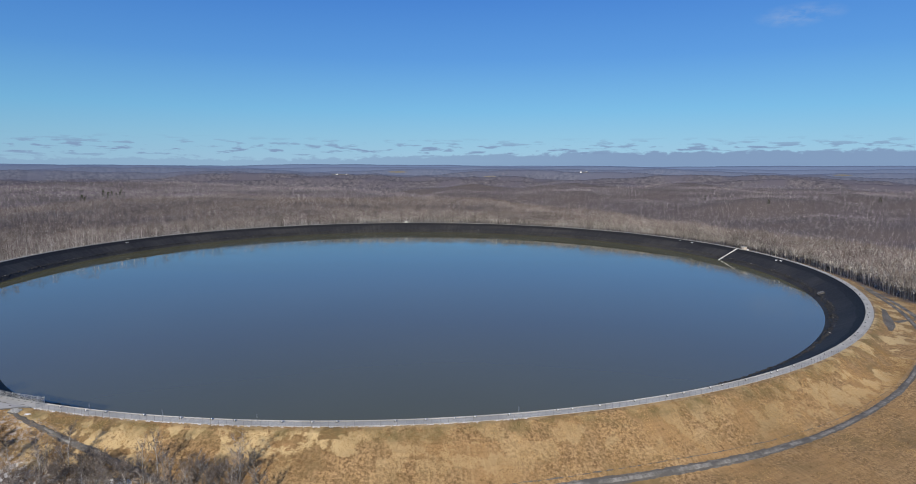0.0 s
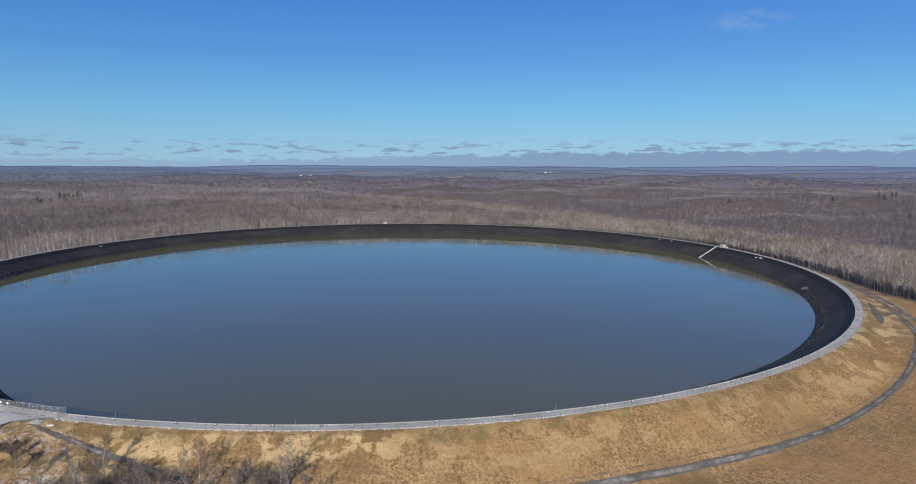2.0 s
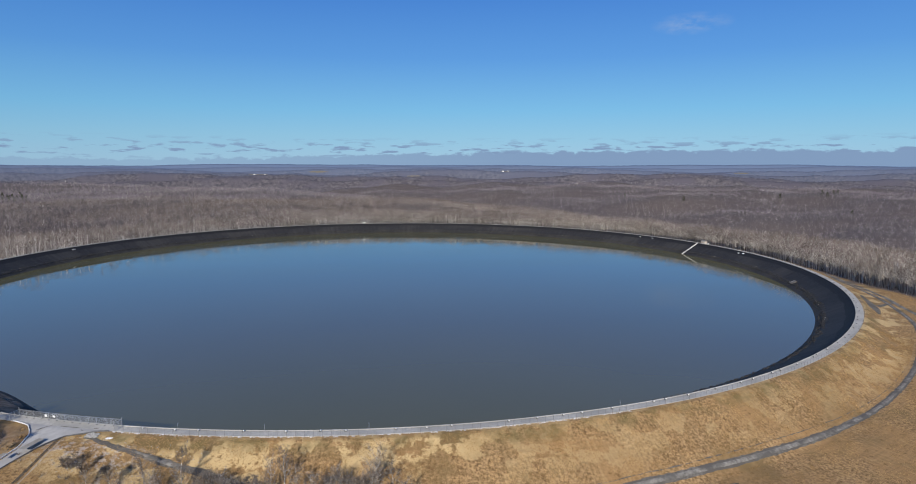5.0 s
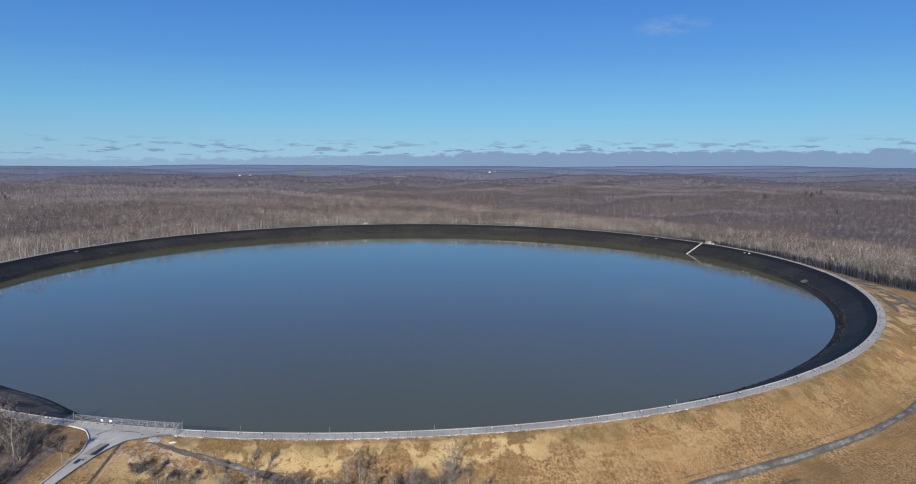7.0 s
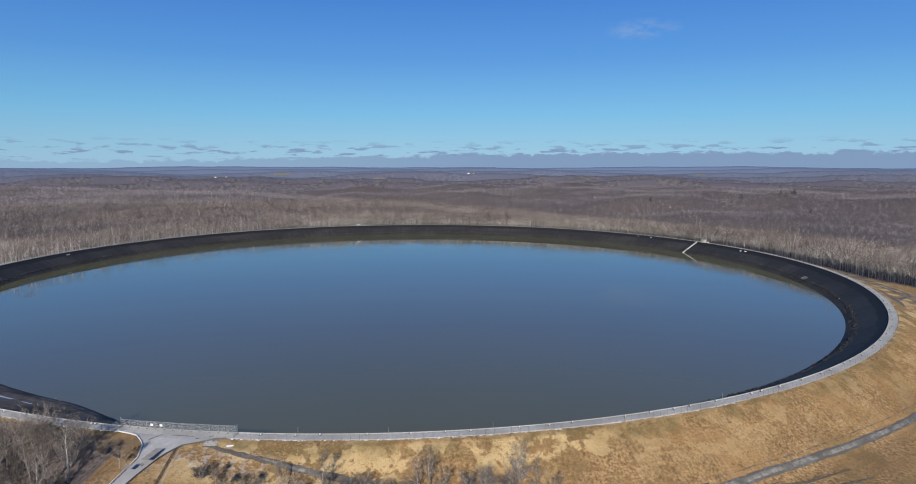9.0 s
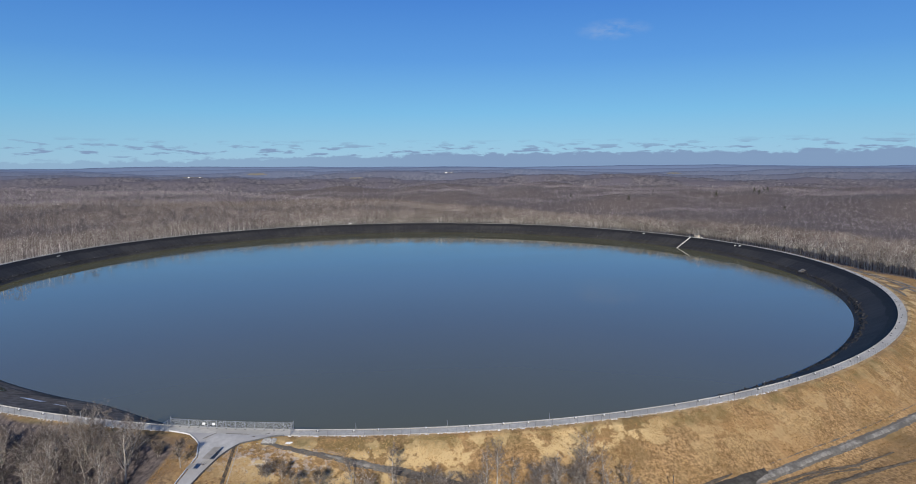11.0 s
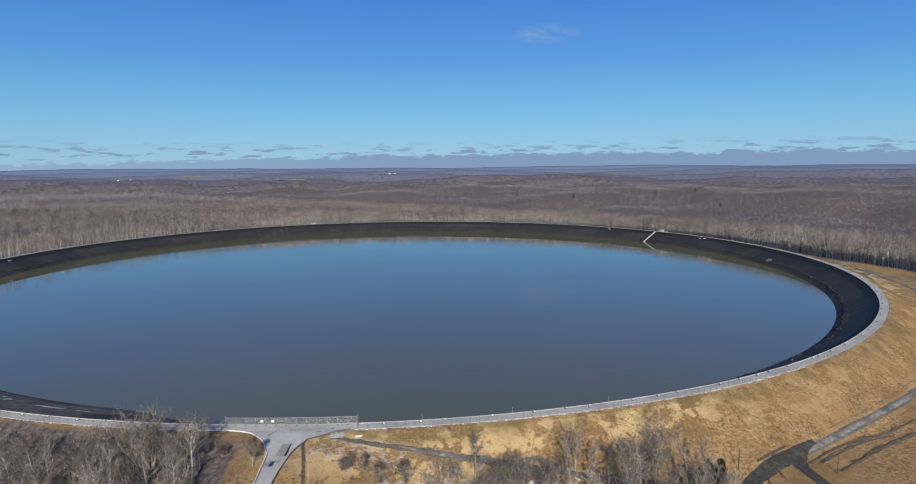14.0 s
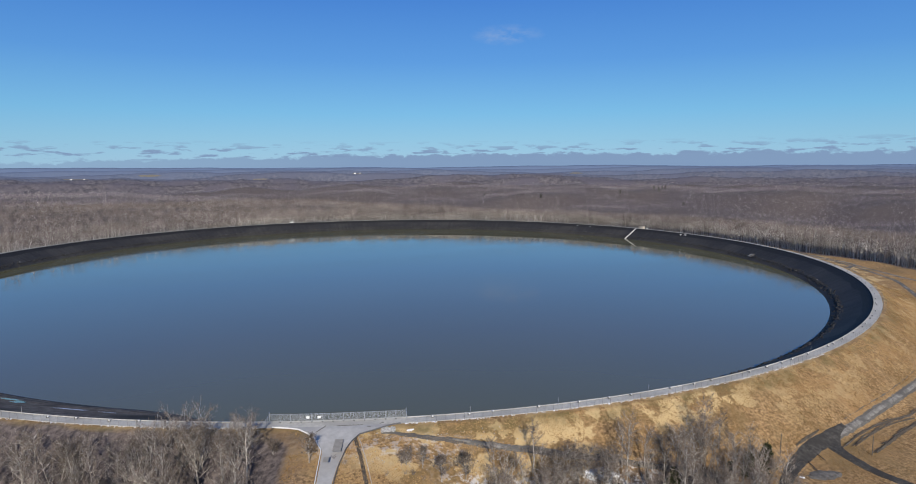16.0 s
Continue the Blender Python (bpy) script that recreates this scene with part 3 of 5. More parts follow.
def silt_apron():
    """A sheet of drying silt on the flatter stretch of lining near the access road."""
    deg, rad = np.meshgrid(np.linspace(-150, -114, 100), np.linspace(0.04, 0.93, 12))
    k = 1 + 0.6 * smooth(-112.5, -124, deg) * smooth(-158, -142, deg)
    w = 0.5 + 0.5 * np.minimum(smooth(-150, -143, deg), 1 - smooth(-120, -114, deg))
    mid = 0.5 + (rad - 0.5) * w
    R = 378 - 22 * k * mid
    Z = np.interp(22 * mid, [0.4, 6, 12, 16, 17.4, 18.4, 19.4, 22], [-0.25, -3.3, -6.55, -8.5, -9.0, -10.0, -10.5, -12.0]) + 0.12 + 0.08 * waves(R * np.cos(np.radians(deg)), R * np.sin(np.radians(deg)), 9, 91)
    X, Y = R * np.cos(np.radians(deg)), R * np.sin(np.radians(deg))
    nr, nt = X.shape
    idx = np.arange(nr * nt).reshape(nr, nt)
    faces = np.stack([idx[:-1, :-1], idx[1:, :-1], idx[1:, 1:], idx[:-1, 1:]], -1).reshape(-1, 4)
    tagged(new("silt_apron", mesh_of("silt_apron", np.stack([X, Y, Z], -1).reshape(-1, 3).tolist(), faces.tolist(), SILT, True)), "brown drying silt on the inner slope", "silt", kind="structure")


silt_apron()


def on_apron(name, deg, mid, half_deg, half_mid, mat, label, category, lift):
    """A thin irregular patch lying on the silt."""
    rng = np.random.RandomState(int(-deg * 10))
    verts, n = [], 22
    for i in range(n + 1):
        f = 0 if i == n else rng.uniform(0.6, 1.1)
        d, m = deg + half_deg * f * math.cos(6.283 * i / n), mid + half_mid * f * math.sin(6.283 * i / n)
        k = 1 + 0.6 * float(smooth(-112.5, -124, d) * smooth(-158, -142, d))
        z = float(np.interp(22 * m, [0.4, 6, 12, 16, 17.4, 18.4, 19.4, 22], [-0.25, -3.3, -6.55, -8.5, -9.0, -10.0, -10.5, -12.0]))
        verts.append(ring_at(d, 378 - 22 * k * m, z + lift))
    tagged(new(name, mesh_of(name, verts, [(i, (i + 1) % n, n) for i in range(n)], mat)), label, category, kind="structure")


on_apron("puddle", -130.4, 0.60, 0.55, 0.09, WATER, "small blue puddle left on the silt", "puddle", 0.3)
on_apron("puddle", -131.6, 0.68, 0.9, 0.05, WATER, "shallow puddle along the foot of the silt", "puddle", 0.3)
on_apron("snow_streak", -126.0, 0.52, 1.3, 0.035, SNOW, "thin streak of old snow on the silt", "snow", 0.32)
on_apron("snow_streak", -123.4, 0.5, 0.7, 0.02, SNOW, "thin streak of old snow on the silt", "snow", 0.32)


# ---- woods ----
def spikes(rng, base, way, length, width):
    """Thin triangles that stand on base and point along way."""
    side = np.cross(way, rng.normal(size=way.shape))
    side /= np.linalg.norm(side, axis=1)[:, None] + 1e-9
    half = side * (width / 2)[:, None]
    return np.stack([base - half, base + half, base + way * length[:, None]], 1)


def bare_trees(rng, pts, tall, limbs, width, spread=0.3, trunk_w=0.32):
    """Bare broadleaved trees for far woods: a tapered trunk and a crown of rising limbs and twigs."""
    n = len(pts)
    tris, slots = [], []
    lean = rng.normal(0, 0.04, (n, 3))
    lean[:, 2] = 1
    if trunk_w:
        for k in range(2):
            a = rng.uniform(0, np.pi) + k * np.pi / 2
            off = np.array([math.cos(a), math.sin(a), 0]) * trunk_w
            top = pts + lean * (tall * 0.93)[:, None]
            low = pts - np.array([0, 0, 1.0])
            tris.append(np.stack([low - off, low + off, top], 1))
            slots.append(np.zeros(n, np.int32))
    # three rising main limbs to each tree
    if trunk_w:
        for k in range(3):
            a = rng.uniform(0, 2 * np.pi, n)
            way = np.stack([np.cos(a), np.sin(a), rng.uniform(1.1, 2.2, n)], 1)
            way /= np.linalg.norm(way, axis=1)[:, None]
            foot = pts + lean * (tall * rng.uniform(0.3, 0.55, n))[:, None]
            tris.append(spikes(rng, foot, way, tall * rng.uniform(0.28, 0.42, n), np.full(n, trunk_w * 1.1)))
            slots.append(np.zeros(n, np.int32))
    m = n * limbs
    who = np.repeat(np.arange(n), limbs)
    h = tall[who]
    # twigs fan outwards and upwards through a rounded crown
    way = rng.normal(size=(m, 3))
    way /= np.linalg.norm(way, axis=1)[:, None]
    deep = rng.uniform(0.25, 0.85, m)
    wide = spread * 0.55 * rng.uniform(0.75, 1.25, n)[who] * h
    heart = pts[who] + lean[who] * (h * 0.62)[:, None]
    base = heart + way * deep[:, None] * np.stack([wide, wide, h * 0.32], 1)
    way = way * np.array([1, 1, 0.8]) + np.array([0, 0, 0.5]) + rng.normal(0, 0.35, (m, 3))
    way /= np.linalg.norm(way, axis=1)[:, None]
    length = h * rng.uniform(0.06, 0.15, m)
    tris.append(spikes(rng, base, way, length, np.full(m, width) * rng.uniform(0.6, 1.4, m)))
    slots.append((rng.uniform(0, 1, m) < 0.9).astype(np.int32))
    own = np.clip(0.5 + 0.3 * rng.normal(size=n) + 0.16 * waves(pts[:, 0], pts[:, 1], 70, 81) + 0.10 * waves(pts[:, 0], pts[:, 1], 300, 82), 0, 1)
    tone = np.concatenate([own] * (5 if trunk_w else 0) + [np.clip(own[who] + rng.normal(0, .2, m), 0, 1)])
    return np.concatenate(tris), np.concatenate(slots), np.repeat(tone, 3)


def wooded(x, y):
    r, th = np.hypot(x, y), np.degrees(np.arctan2(y, x))
    return r > np.interp(th, WOODS[:, 0], WOODS[:, 1]) + 2


def scatter(rng, inner, outer, step, sector):
    """Jittered points between two radii round the crest, within a sector of compass angles seen from the near bank."""
    g = np.arange(-outer, outer, step)
    X, Y = np.meshgrid(g, g)
    X = X + rng.uniform(-0.48, 0.48, X.shape) * step
    Y = Y + rng.uniform(-0.48, 0.48, Y.shape) * step
    x, y = X.ravel(), Y.ravel()
    r = np.hypot(x, y)
    az = np.degrees(np.arctan2(x + 50, y + 600))
    ok = (r >= inner) & (r < outer) & (az > sector[0]) & (az < sector[1]) & wooded(x, y)
    ok &= ~((np.abs(y - (930 - 0.23 * (x + 300))) < 26) & (x < -180))     # a cleared strip through the woods
    ok &= np.hypot(x + 50, y + 570) < 4010
    th = np.degrees(np.arctan2(y, x))
    ok &= ~((th > -147) & (th < -60))                 # the near bank has trees of its own
    return x[ok], y[ok]


def make_woods():
    rng = np.random.RandomState(11)
    for name, label, inner, outer, step, limbs, width, spread, trunk, tall in (
        ("rim_woods", "tall bare grey-brown broadleaved woods beside the reservoir", 389, 540, 6.2, 46, 0.25, 0.42, 0.24, (17, 25)),
        ("plateau_woods", "bare winter woods over the plateau and gorge side", 540, 1250, 10.2, 32, 0.44, 0.52, 0.12, (15, 22)),
        ("gorge_woods", "bare woods on the hillsides across the gorge, tinted purplish for haze", 1250, 3050, 15.0, 14, 1.05, 0.66, 0.12, (14, 22)),
        ("far_woods", "distant bare woods on far hills, haze tinted into the twigs", 3050, 4500, 20.0, 9, 1.9, 0.65, 0.0, (14, 22)),
    ):
        x, y = scatter(rng, inner, outer, step, (-46, 70))
        pts = np.stack([x, y, ground_z(x, y)], 1)
        h = rng.uniform(*tall, len(x)) * (1 + 0.12 * waves(x, y, 120, 51))
        tris, slots, tone = bare_trees(rng, pts, h, limbs, width, spread, trunk)
        # the two outer belts get the haze-tinted twigs
        me = soup(name, tris, [F_TRUNK, {"gorge_woods": G_TWIG_HAZE, "far_woods": B_TWIG_HAZE}.get(name, F_TWIG)], slots)
        me.attributes.new("tone", "FLOAT", "POINT").data.foreach_set("value", tone.astype(np.float32))
        ob = new(name, me)
        tagged(ob, label, "woods", kind="stuff")


make_woods()


def wood_edge():
    """The close-set pale stems along the face of the woods beyond the crest."""
    rng = np.random.RandomState(17)
    n = 4200
    th = rng.uniform(-34, 112, n)
    start = np.interp(th, WOODS[:, 0], WOODS[:, 1])
    r = start + 2.5 + 34 * rng.uniform(0, 1, n) ** 1.3
    x, y = r * np.cos(np.radians(th)), r * np.sin(np.radians(th))
    tris, slots, tone = bare_trees(rng, np.stack([x, y, ground_z(x, y)], 1), rng.uniform(13, 22, n), 14, 0.24, 0.3, 0.34)
    me = soup("wood_edge", tris, [F_TRUNK, F_TWIG], slots)
    me.attributes.new("tone", "FLOAT", "POINT").data.foreach_set("value", tone.astype(np.float32))
    tagged(new("wood_edge", me), "close-set pale stems along the edge of the bare woods", "woods", kind="stuff")


wood_edge()


def lower_woods():
    """Bare woods on the low ground outside the near bank."""
    rng = np.random.RandomState(13)
    th, r = np.radians(rng.uniform(-150, -55, 3600)), np.sqrt(rng.uniform(465 ** 2, 900 ** 2, 3600))
    x, y = r * np.cos(th), r * np.sin(th)
    tris, slots, tone = bare_trees(rng, np.stack([x, y, ground_z(x, y)], 1), rng.uniform(12, 19, len(x)), 12, 0.6, 0.42, 0.18)
    me = soup("lower_woods", tris, [F_TRUNK, F_TWIG], slots)
    me.attributes.new("tone", "FLOAT", "POINT").data.foreach_set("value", tone.astype(np.float32))
    tagged(new("lower_woods", me), "bare winter woods on low ground outside the dam", "woods", kind="stuff")


lower_woods()


# ---- single bare trees on the near bank ----
def limb(rng, verts, faces, a, way, length, radius, sides, parts, bend=0.25, tip=0.25):
    """A tapered, bending branch. Returns its points, directions and radii."""
    pts, p, w = [], Vector(a), Vector(way).normalized()
    for k in range(parts + 1):
        pts.append((p.copy(), w.copy(), radius * (1 - (1 - tip) * k / parts)))
        w = (w + Vector(rng.normal(0, bend, 3)) + Vector((0, 0, 0.08))).normalized()
        p = p + w * (length / parts)
    start = len(verts)
    for p, w, r in pts:
        u = w.orthogonal().normalized()
        v = w.cross(u)
        verts.extend(p + (u * math.cos(2 * math.pi * i / sides) + v * math.sin(2 * math.pi * i / sides)) * r for i in range(sides))
    for k in range(parts):
        for i in range(sides):
            j = (i + 1) % sides
            faces.append((start + k * sides + i, start + k * sides + j, start + (k + 1) * sides + j, start + (k + 1) * sides + i))
    return pts


def bare_tree(seed, tall, spread=1.0, forked=0):
    """One bare tree: trunk or forked stems, strong rising limbs, branches and a haze of twigs."""
    rng = np.random.RandomState(seed)
    tv, tf, cv, cf, wv, wf = [], [], [], [], [], []
    stems = [((0, 0, -0.6), (rng.normal(0, .05), rng.normal(0, .05), 1), tall * 0.9, tall * 0.0135 + 0.05)]
    if forked:
        turn0 = rng.uniform(0, 6.283)
        stems = []
        for i in range(forked):
            a = turn0 + 6.283 * i / forked + rng.normal(0, .2)
            stems.append(((0.25 * math.cos(a), 0.25 * math.sin(a), -0.6), (math.cos(a) * .34 * spread, math.sin(a) * .34 * spread, 1), tall * rng.uniform(.62, .85), tall * 0.0095 + 0.05))
    for a, w, length, radius in stems:
        spine = limb(rng, tv, tf, a, w, length, radius, 6, 9, 0.06, 0.12)
        count = 20 if not forked else max(9, 40 // forked)
        for k in range(count):
            f = rng.uniform(0.28, 0.999)
            p, w0, r0 = spine[int(f * 9.9)]
            ang = rng.uniform(0, 6.283)
            out = Vector((math.cos(ang), math.sin(ang), rng.uniform(0.55, 1.3)))
            size = tall * (0.15 + 0.22 * (1 - f)) * rng.uniform(0.7, 1.2) * spread
            main = limb(rng, cv, cf, p, out, size, max(0.07, r0 * 0.5), 4, 4, 0.15, 0.2)
            for _ in range(7):
                q, w1, r1 = main[rng.randint(1, 5)]
                way = w1 + Vector(rng.normal(0, 0.5, 3)) + Vector((0, 0, 0.3))
                sub = limb(rng, cv, cf, q, way, size * rng.uniform(0.3, 0.6), max(0.032, r1 * 0.6), 3, 1, 0.18, 0.25)
                for _ in range(11):
                    s, w2, r2 = sub[rng.randint(0, 2)]
                    way = (w2 + Vector(rng.normal(0, 0.6, 3)) + Vector((0, 0, 0.2))).normalized()
                    side = way.orthogonal().normalized() * 0.03
                    b = len(wv)
                    wv.extend((s - side, s + side, s + way * rng.uniform(0.6, 1.7)))
                    wf.append((b, b + 1, b + 2))
    n = len(cv)
    root = tagged(new("bare_tree"), "bare grey-barked broadleaved tree on the grassy bank", "tree", "trees below the dam")
    part("trunk", mesh_of("trunk", tv, tf, BARK, True), root)
    faces = cf + [tuple(i + n for i in t) for t in wf]
    part("crown", mesh_of("crown", cv + wv, faces, [BARK, TWIG], False, [0] * len(cf) + [1] * len(wf)), root, "leafless crown of pale limbs and fine brown twigs")
    return root


def shrub(seed, tall):
    rng = np.random.RandomState(seed)
    v, f, c, cf = [], [], [], []
    for k in range(9):
        a = rng.uniform(0, 6.283)
        sp = limb(rng, v, f, (rng.normal(0, .25), rng.normal(0, .25), -0.2), (math.cos(a) * .7, math.sin(a) * .7, 1), tall * rng.uniform(.6, 1), 0.05, 4, 4, 0.14, 0.3)
        for _ in range(26):
            q, w, r = sp[rng.randint(1, 5)]
            way = (w + Vector(rng.normal(0, .6, 3))).normalized()
            s = way.orthogonal().normalized() * 0.022
            b = len(c)
            c.extend((q - s, q + s, q + way * tall * rng.uniform(.15, .4)))
            cf.append((b, b + 1, b + 2))
    root = tagged(new("bare_shrub"), "leafless brown shrub in dry grass", "shrub", "shrubs on the bank")
    part("stems", mesh_of("stems", v, f, BARK), root)
    part("twigs", mesh_of("twigs", c, cf, TWIG), root)
    return root


def conifer(seed, tall, label):
    rng = np.random.RandomState(seed)
    tv, tf = [], []
    limb(rng, tv, tf, (0, 0, -0.5), (0, 0, 1), tall, tall * 0.014 + 0.05, 6, 5, 0.01, 0.1)
    n = 2600
    f = rng.uniform(0.1, 1.0, n) ** 0.8
    a = rng.uniform(0, 6.283, n)
    reach = (1 - f) ** 0.7 * tall * 0.27 * rng.uniform(0.15, 1.0, n) ** 0.6 * (1 + 0.3 * np.sin(a * 3 + f * 23) + 0.2 * np.sin(a * 5 - f * 41)) + 0.1
    base = np.stack([np.cos(a) * reach, np.sin(a) * reach, f * tall - 0.1 * reach], 1)
    way = np.stack([np.cos(a), np.sin(a), rng.uniform(-0.5, 0.5, n)], 1) + rng.normal(0, 0.35, (n, 3))
    way /= np.linalg.norm(way, axis=1)[:, None]
    tris = spikes(rng, base, way, rng.uniform(0.5, 1.3, n), rng.uniform(0.2, 0.45, n))
    root = tagged(new("conifer"), label, "tree", "evergreens")
    part("trunk", mesh_of("trunk", tv, tf, BARK, True), root)
    part("crown", soup("crown", tris, [NEEDLE]), root, "dense dark green needles")
    return root


def plant(kinds, places, rng, sink=0.0):
    """Puts one of the kinds at each place (x, y, size); the first uses of each are the originals."""
    fresh = list(kinds)
    for x, y, size in places:
        k = kinds[rng.randint(len(kinds))]
        m = pose(x, y, float(ground_z(x, y)) - sink, 0, 0, rng.uniform(0, 360)) @ Matrix.Scale(size, 4)
        if k in fresh:
            fresh.remove(k)
            k.matrix_basis = m
        else:
            c = copy_thing(k, m)
            c.scale = (size, size, size)
    for k in fresh:
        x, y, size = places[-1]
        k.matrix_basis = pose(x + 9, y - 9, float(ground_z(x + 9, y - 9))) @ Matrix.Scale(0.8, 4)


def polar(deg, r):
    return r * math.cos(radians(deg)), r * math.sin(radians(deg))


rng = np.random.RandomState(5)
tall_kinds = [bare_tree(100 + i, 18 + i, 1.0) for i in range(4)] + [bare_tree(120, 15, 1.15, 3), bare_tree(121, 17, 1.1, 2)]
spots = []
# the wood west of the access road, down the bank
for deg in np.arange(-140, -112.4, 1.0):
    for r in np.arange(391, 440, 6.3):
        d, q = deg + rng.uniform(-.4, .4), r + rng.uniform(-2.4, 2.4)
        if q > (399 if d < -116.5 else 394) + 3 * max(0, (d + 116) / 4):
            spots.append((*polar(d, q), rng.uniform(0.72, 1.08)))
# the belt of trees below the toe
for deg in np.arange(-103.0, -91.0, 0.72):
    for r in np.arange(404, 438, 7.0):
        d, q = deg + rng.uniform(-.4, .4), r + rng.uniform(-2.5, 2.5)
        spots.append((*polar(d, q), rng.uniform(0.62, 0.95)))
plant(tall_kinds, spots, rng)
# two broad crowns that stand above the crest beside the access road
broad = [bare_tree(130, 20, 1.6, 5), bare_tree(131, 19, 1.55, 6)]
plant(broad, [(*polar(-116.0, 395), 0.9), (*polar(-115.3, 396), 0.88), (*polar(-113.7, 396.5), 0.78), (*polar(-117.6, 399), 0.8)], rng)
# saplings and brush under the near trees
brush = []
for (d0, d1), (r0, r1), count in (((-146, -113), (387, 448), 1300), ((-103.5, -91), (403, 440), 320)):
    th, rad = np.radians(rng.uniform(d0, d1, count)), rng.uniform(r0, r1, count)
    bx, by = rad * np.cos(th), rad * np.sin(th)
    tris, slots, tone = bare_trees(rng, np.stack([bx, by, ground_z(bx, by)], 1), rng.uniform(2.5, 8.0, count) * np.clip((rad - 384) / 14, .35, 1), 30, 0.075, 0.5, 0.05)
    brush.append((tris, slots, tone))
me = soup("undergrowth", np.concatenate([b[0] for b in brush]), [F_TRUNK, TWIG], np.concatenate([b[1] for b in brush]))
me.attributes.new("tone", "FLOAT", "POINT").data.foreach_set("value", np.concatenate([b[2] for b in brush]).astype(np.float32))
tagged(new("undergrowth", me), "bare saplings and brush under the near trees", "undergrowth", kind="stuff")
small_kinds = [bare_tree(140, 8, 1.3, 3), bare_tree(141, 9, 1.2)]
plant(small_kinds, [(*polar(-110.5, 401), 0.95), (*polar(-106.6, 402), 0.75), (*polar(-105.9, 402.5), 0.7), (*polar(-105.2, 407), 0.9), (*polar(-104.2, 406), 1.0), (*polar(-112.2, 394), 0.7), (*polar(-90.5, 416), 1.0)], rng)
shrubs = [shrub(160, 2.6), shrub(161, 3.2)]
plant(shrubs, [(*polar(rng.uniform(-104, -92), rng.uniform(403, 410)), rng.uniform(0.7, 1.3)) for _ in range(26)] + [(*polar(rng.uniform(-110, -105), rng.uniform(398, 408)), rng.uniform(0.4, 0.9)) for _ in range(10)], rng)
ever = [conifer(180, 9, "dark green conifer among bare trees"), conifer(181, 12, "tall dark green conifer at the edge of bare woods")]
plant(ever, [(*polar(-90.4, 414), 1.0), (*polar(-90.9, 415.5), 0.9), (*polar(-91.6, 415), 0.95), (*polar(-92.4, 413), 0.6), (*polar(-95.6, 415), 0.8), (*polar(-97.9, 412), 0.5), (*polar(-4, 402), 0.6), (*polar(-103, 418), 0.6)], rng)
# dark evergreens standing singly and in small groups among the far woods
lone = [conifer(182, 20, "dark evergreen above distant bare woods"), conifer(183, 18, "dark evergreen above distant bare woods")]
plant(lone, [(*polar(d, r), rng.uniform(1.0, 1.35)) for d, r in ((42.81, 2518), (42.22, 2468), (125.27, 2153), (131.31, 1583), (131.47, 1516), (46.19, 2454), (42.12, 2581), (41.84, 2603), (38.57, 2099), (54.58, 2205), (61.46, 2475), (128.16, 1804), (127.6, 1842), (127.5, 1781), (126.75, 1858), (126.6, 1807), (125.87, 1884), (127.91, 1753), (122.7, 2384), (122.14, 2412), (121.73, 2380))], rng)


# ---- roads and tracks laid on the ground ----
def ribbon(name, line, width, mat, label, category, lift=0.15, columns=5, ragged=0.0, seed=1, smooth_steps=2.0):
    """A strip that follows (angle, radius) points over the ground; width is one number or one for each point."""
    rng = np.random.RandomState(seed)
    pts = np.array([polar(a, r) for a, r in line])
    w = np.full(len(pts), width, float) if isinstance(width, (int, float)) else np.array(width, float)
    for _ in range(2):                                    # round the bends
        q, u = [pts[0]], [w[0]]
        for i in range(len(pts) - 1):
            q += [pts[i] * .75 + pts[i + 1] * .25, pts[i] * .25 + pts[i + 1] * .75]
            u += [w[i] * .75 + w[i + 1] * .25, w[i] * .25 + w[i + 1] * .75]
        pts, w = np.array(q + [pts[-1]]), np.array(u + [w[-1]])
    seg = np.r_[0, np.cumsum(np.linalg.norm(np.diff(pts, axis=0), axis=1))]
    s = np.linspace(0, seg[-1], max(4, int(seg[-1] / smooth_steps)))
    x, y, w = np.interp(s, seg, pts[:, 0]), np.interp(s, seg, pts[:, 1]), np.interp(s, seg, w)
    dx, dy = np.gradient(x), np.gradient(y)
    n = np.hypot(dx, dy)
    verts, faces = [], []
    for i in range(len(s)):
        el, er = rng.uniform(-ragged, ragged, 2)
        for c in range(columns):
            f = c / (columns - 1) - 0.5
            o = f * w[i] + (el if c == 0 else er if c == columns - 1 else 0)
            px, py = x[i] - dy[i] / n[i] * o, y[i] + dx[i] / n[i] * o
            verts.append(drop(px, py, lift if 0 < c < columns - 1 else -0.05))
    for i in range(len(s) - 1):
        for c in range(columns - 1):
            a = i * columns + c
            faces.append((a, a + 1, a + columns + 1, a + columns))
    return tagged(new(name, mesh_of(name, verts, faces, mat, True)), label, category, kind="structure")


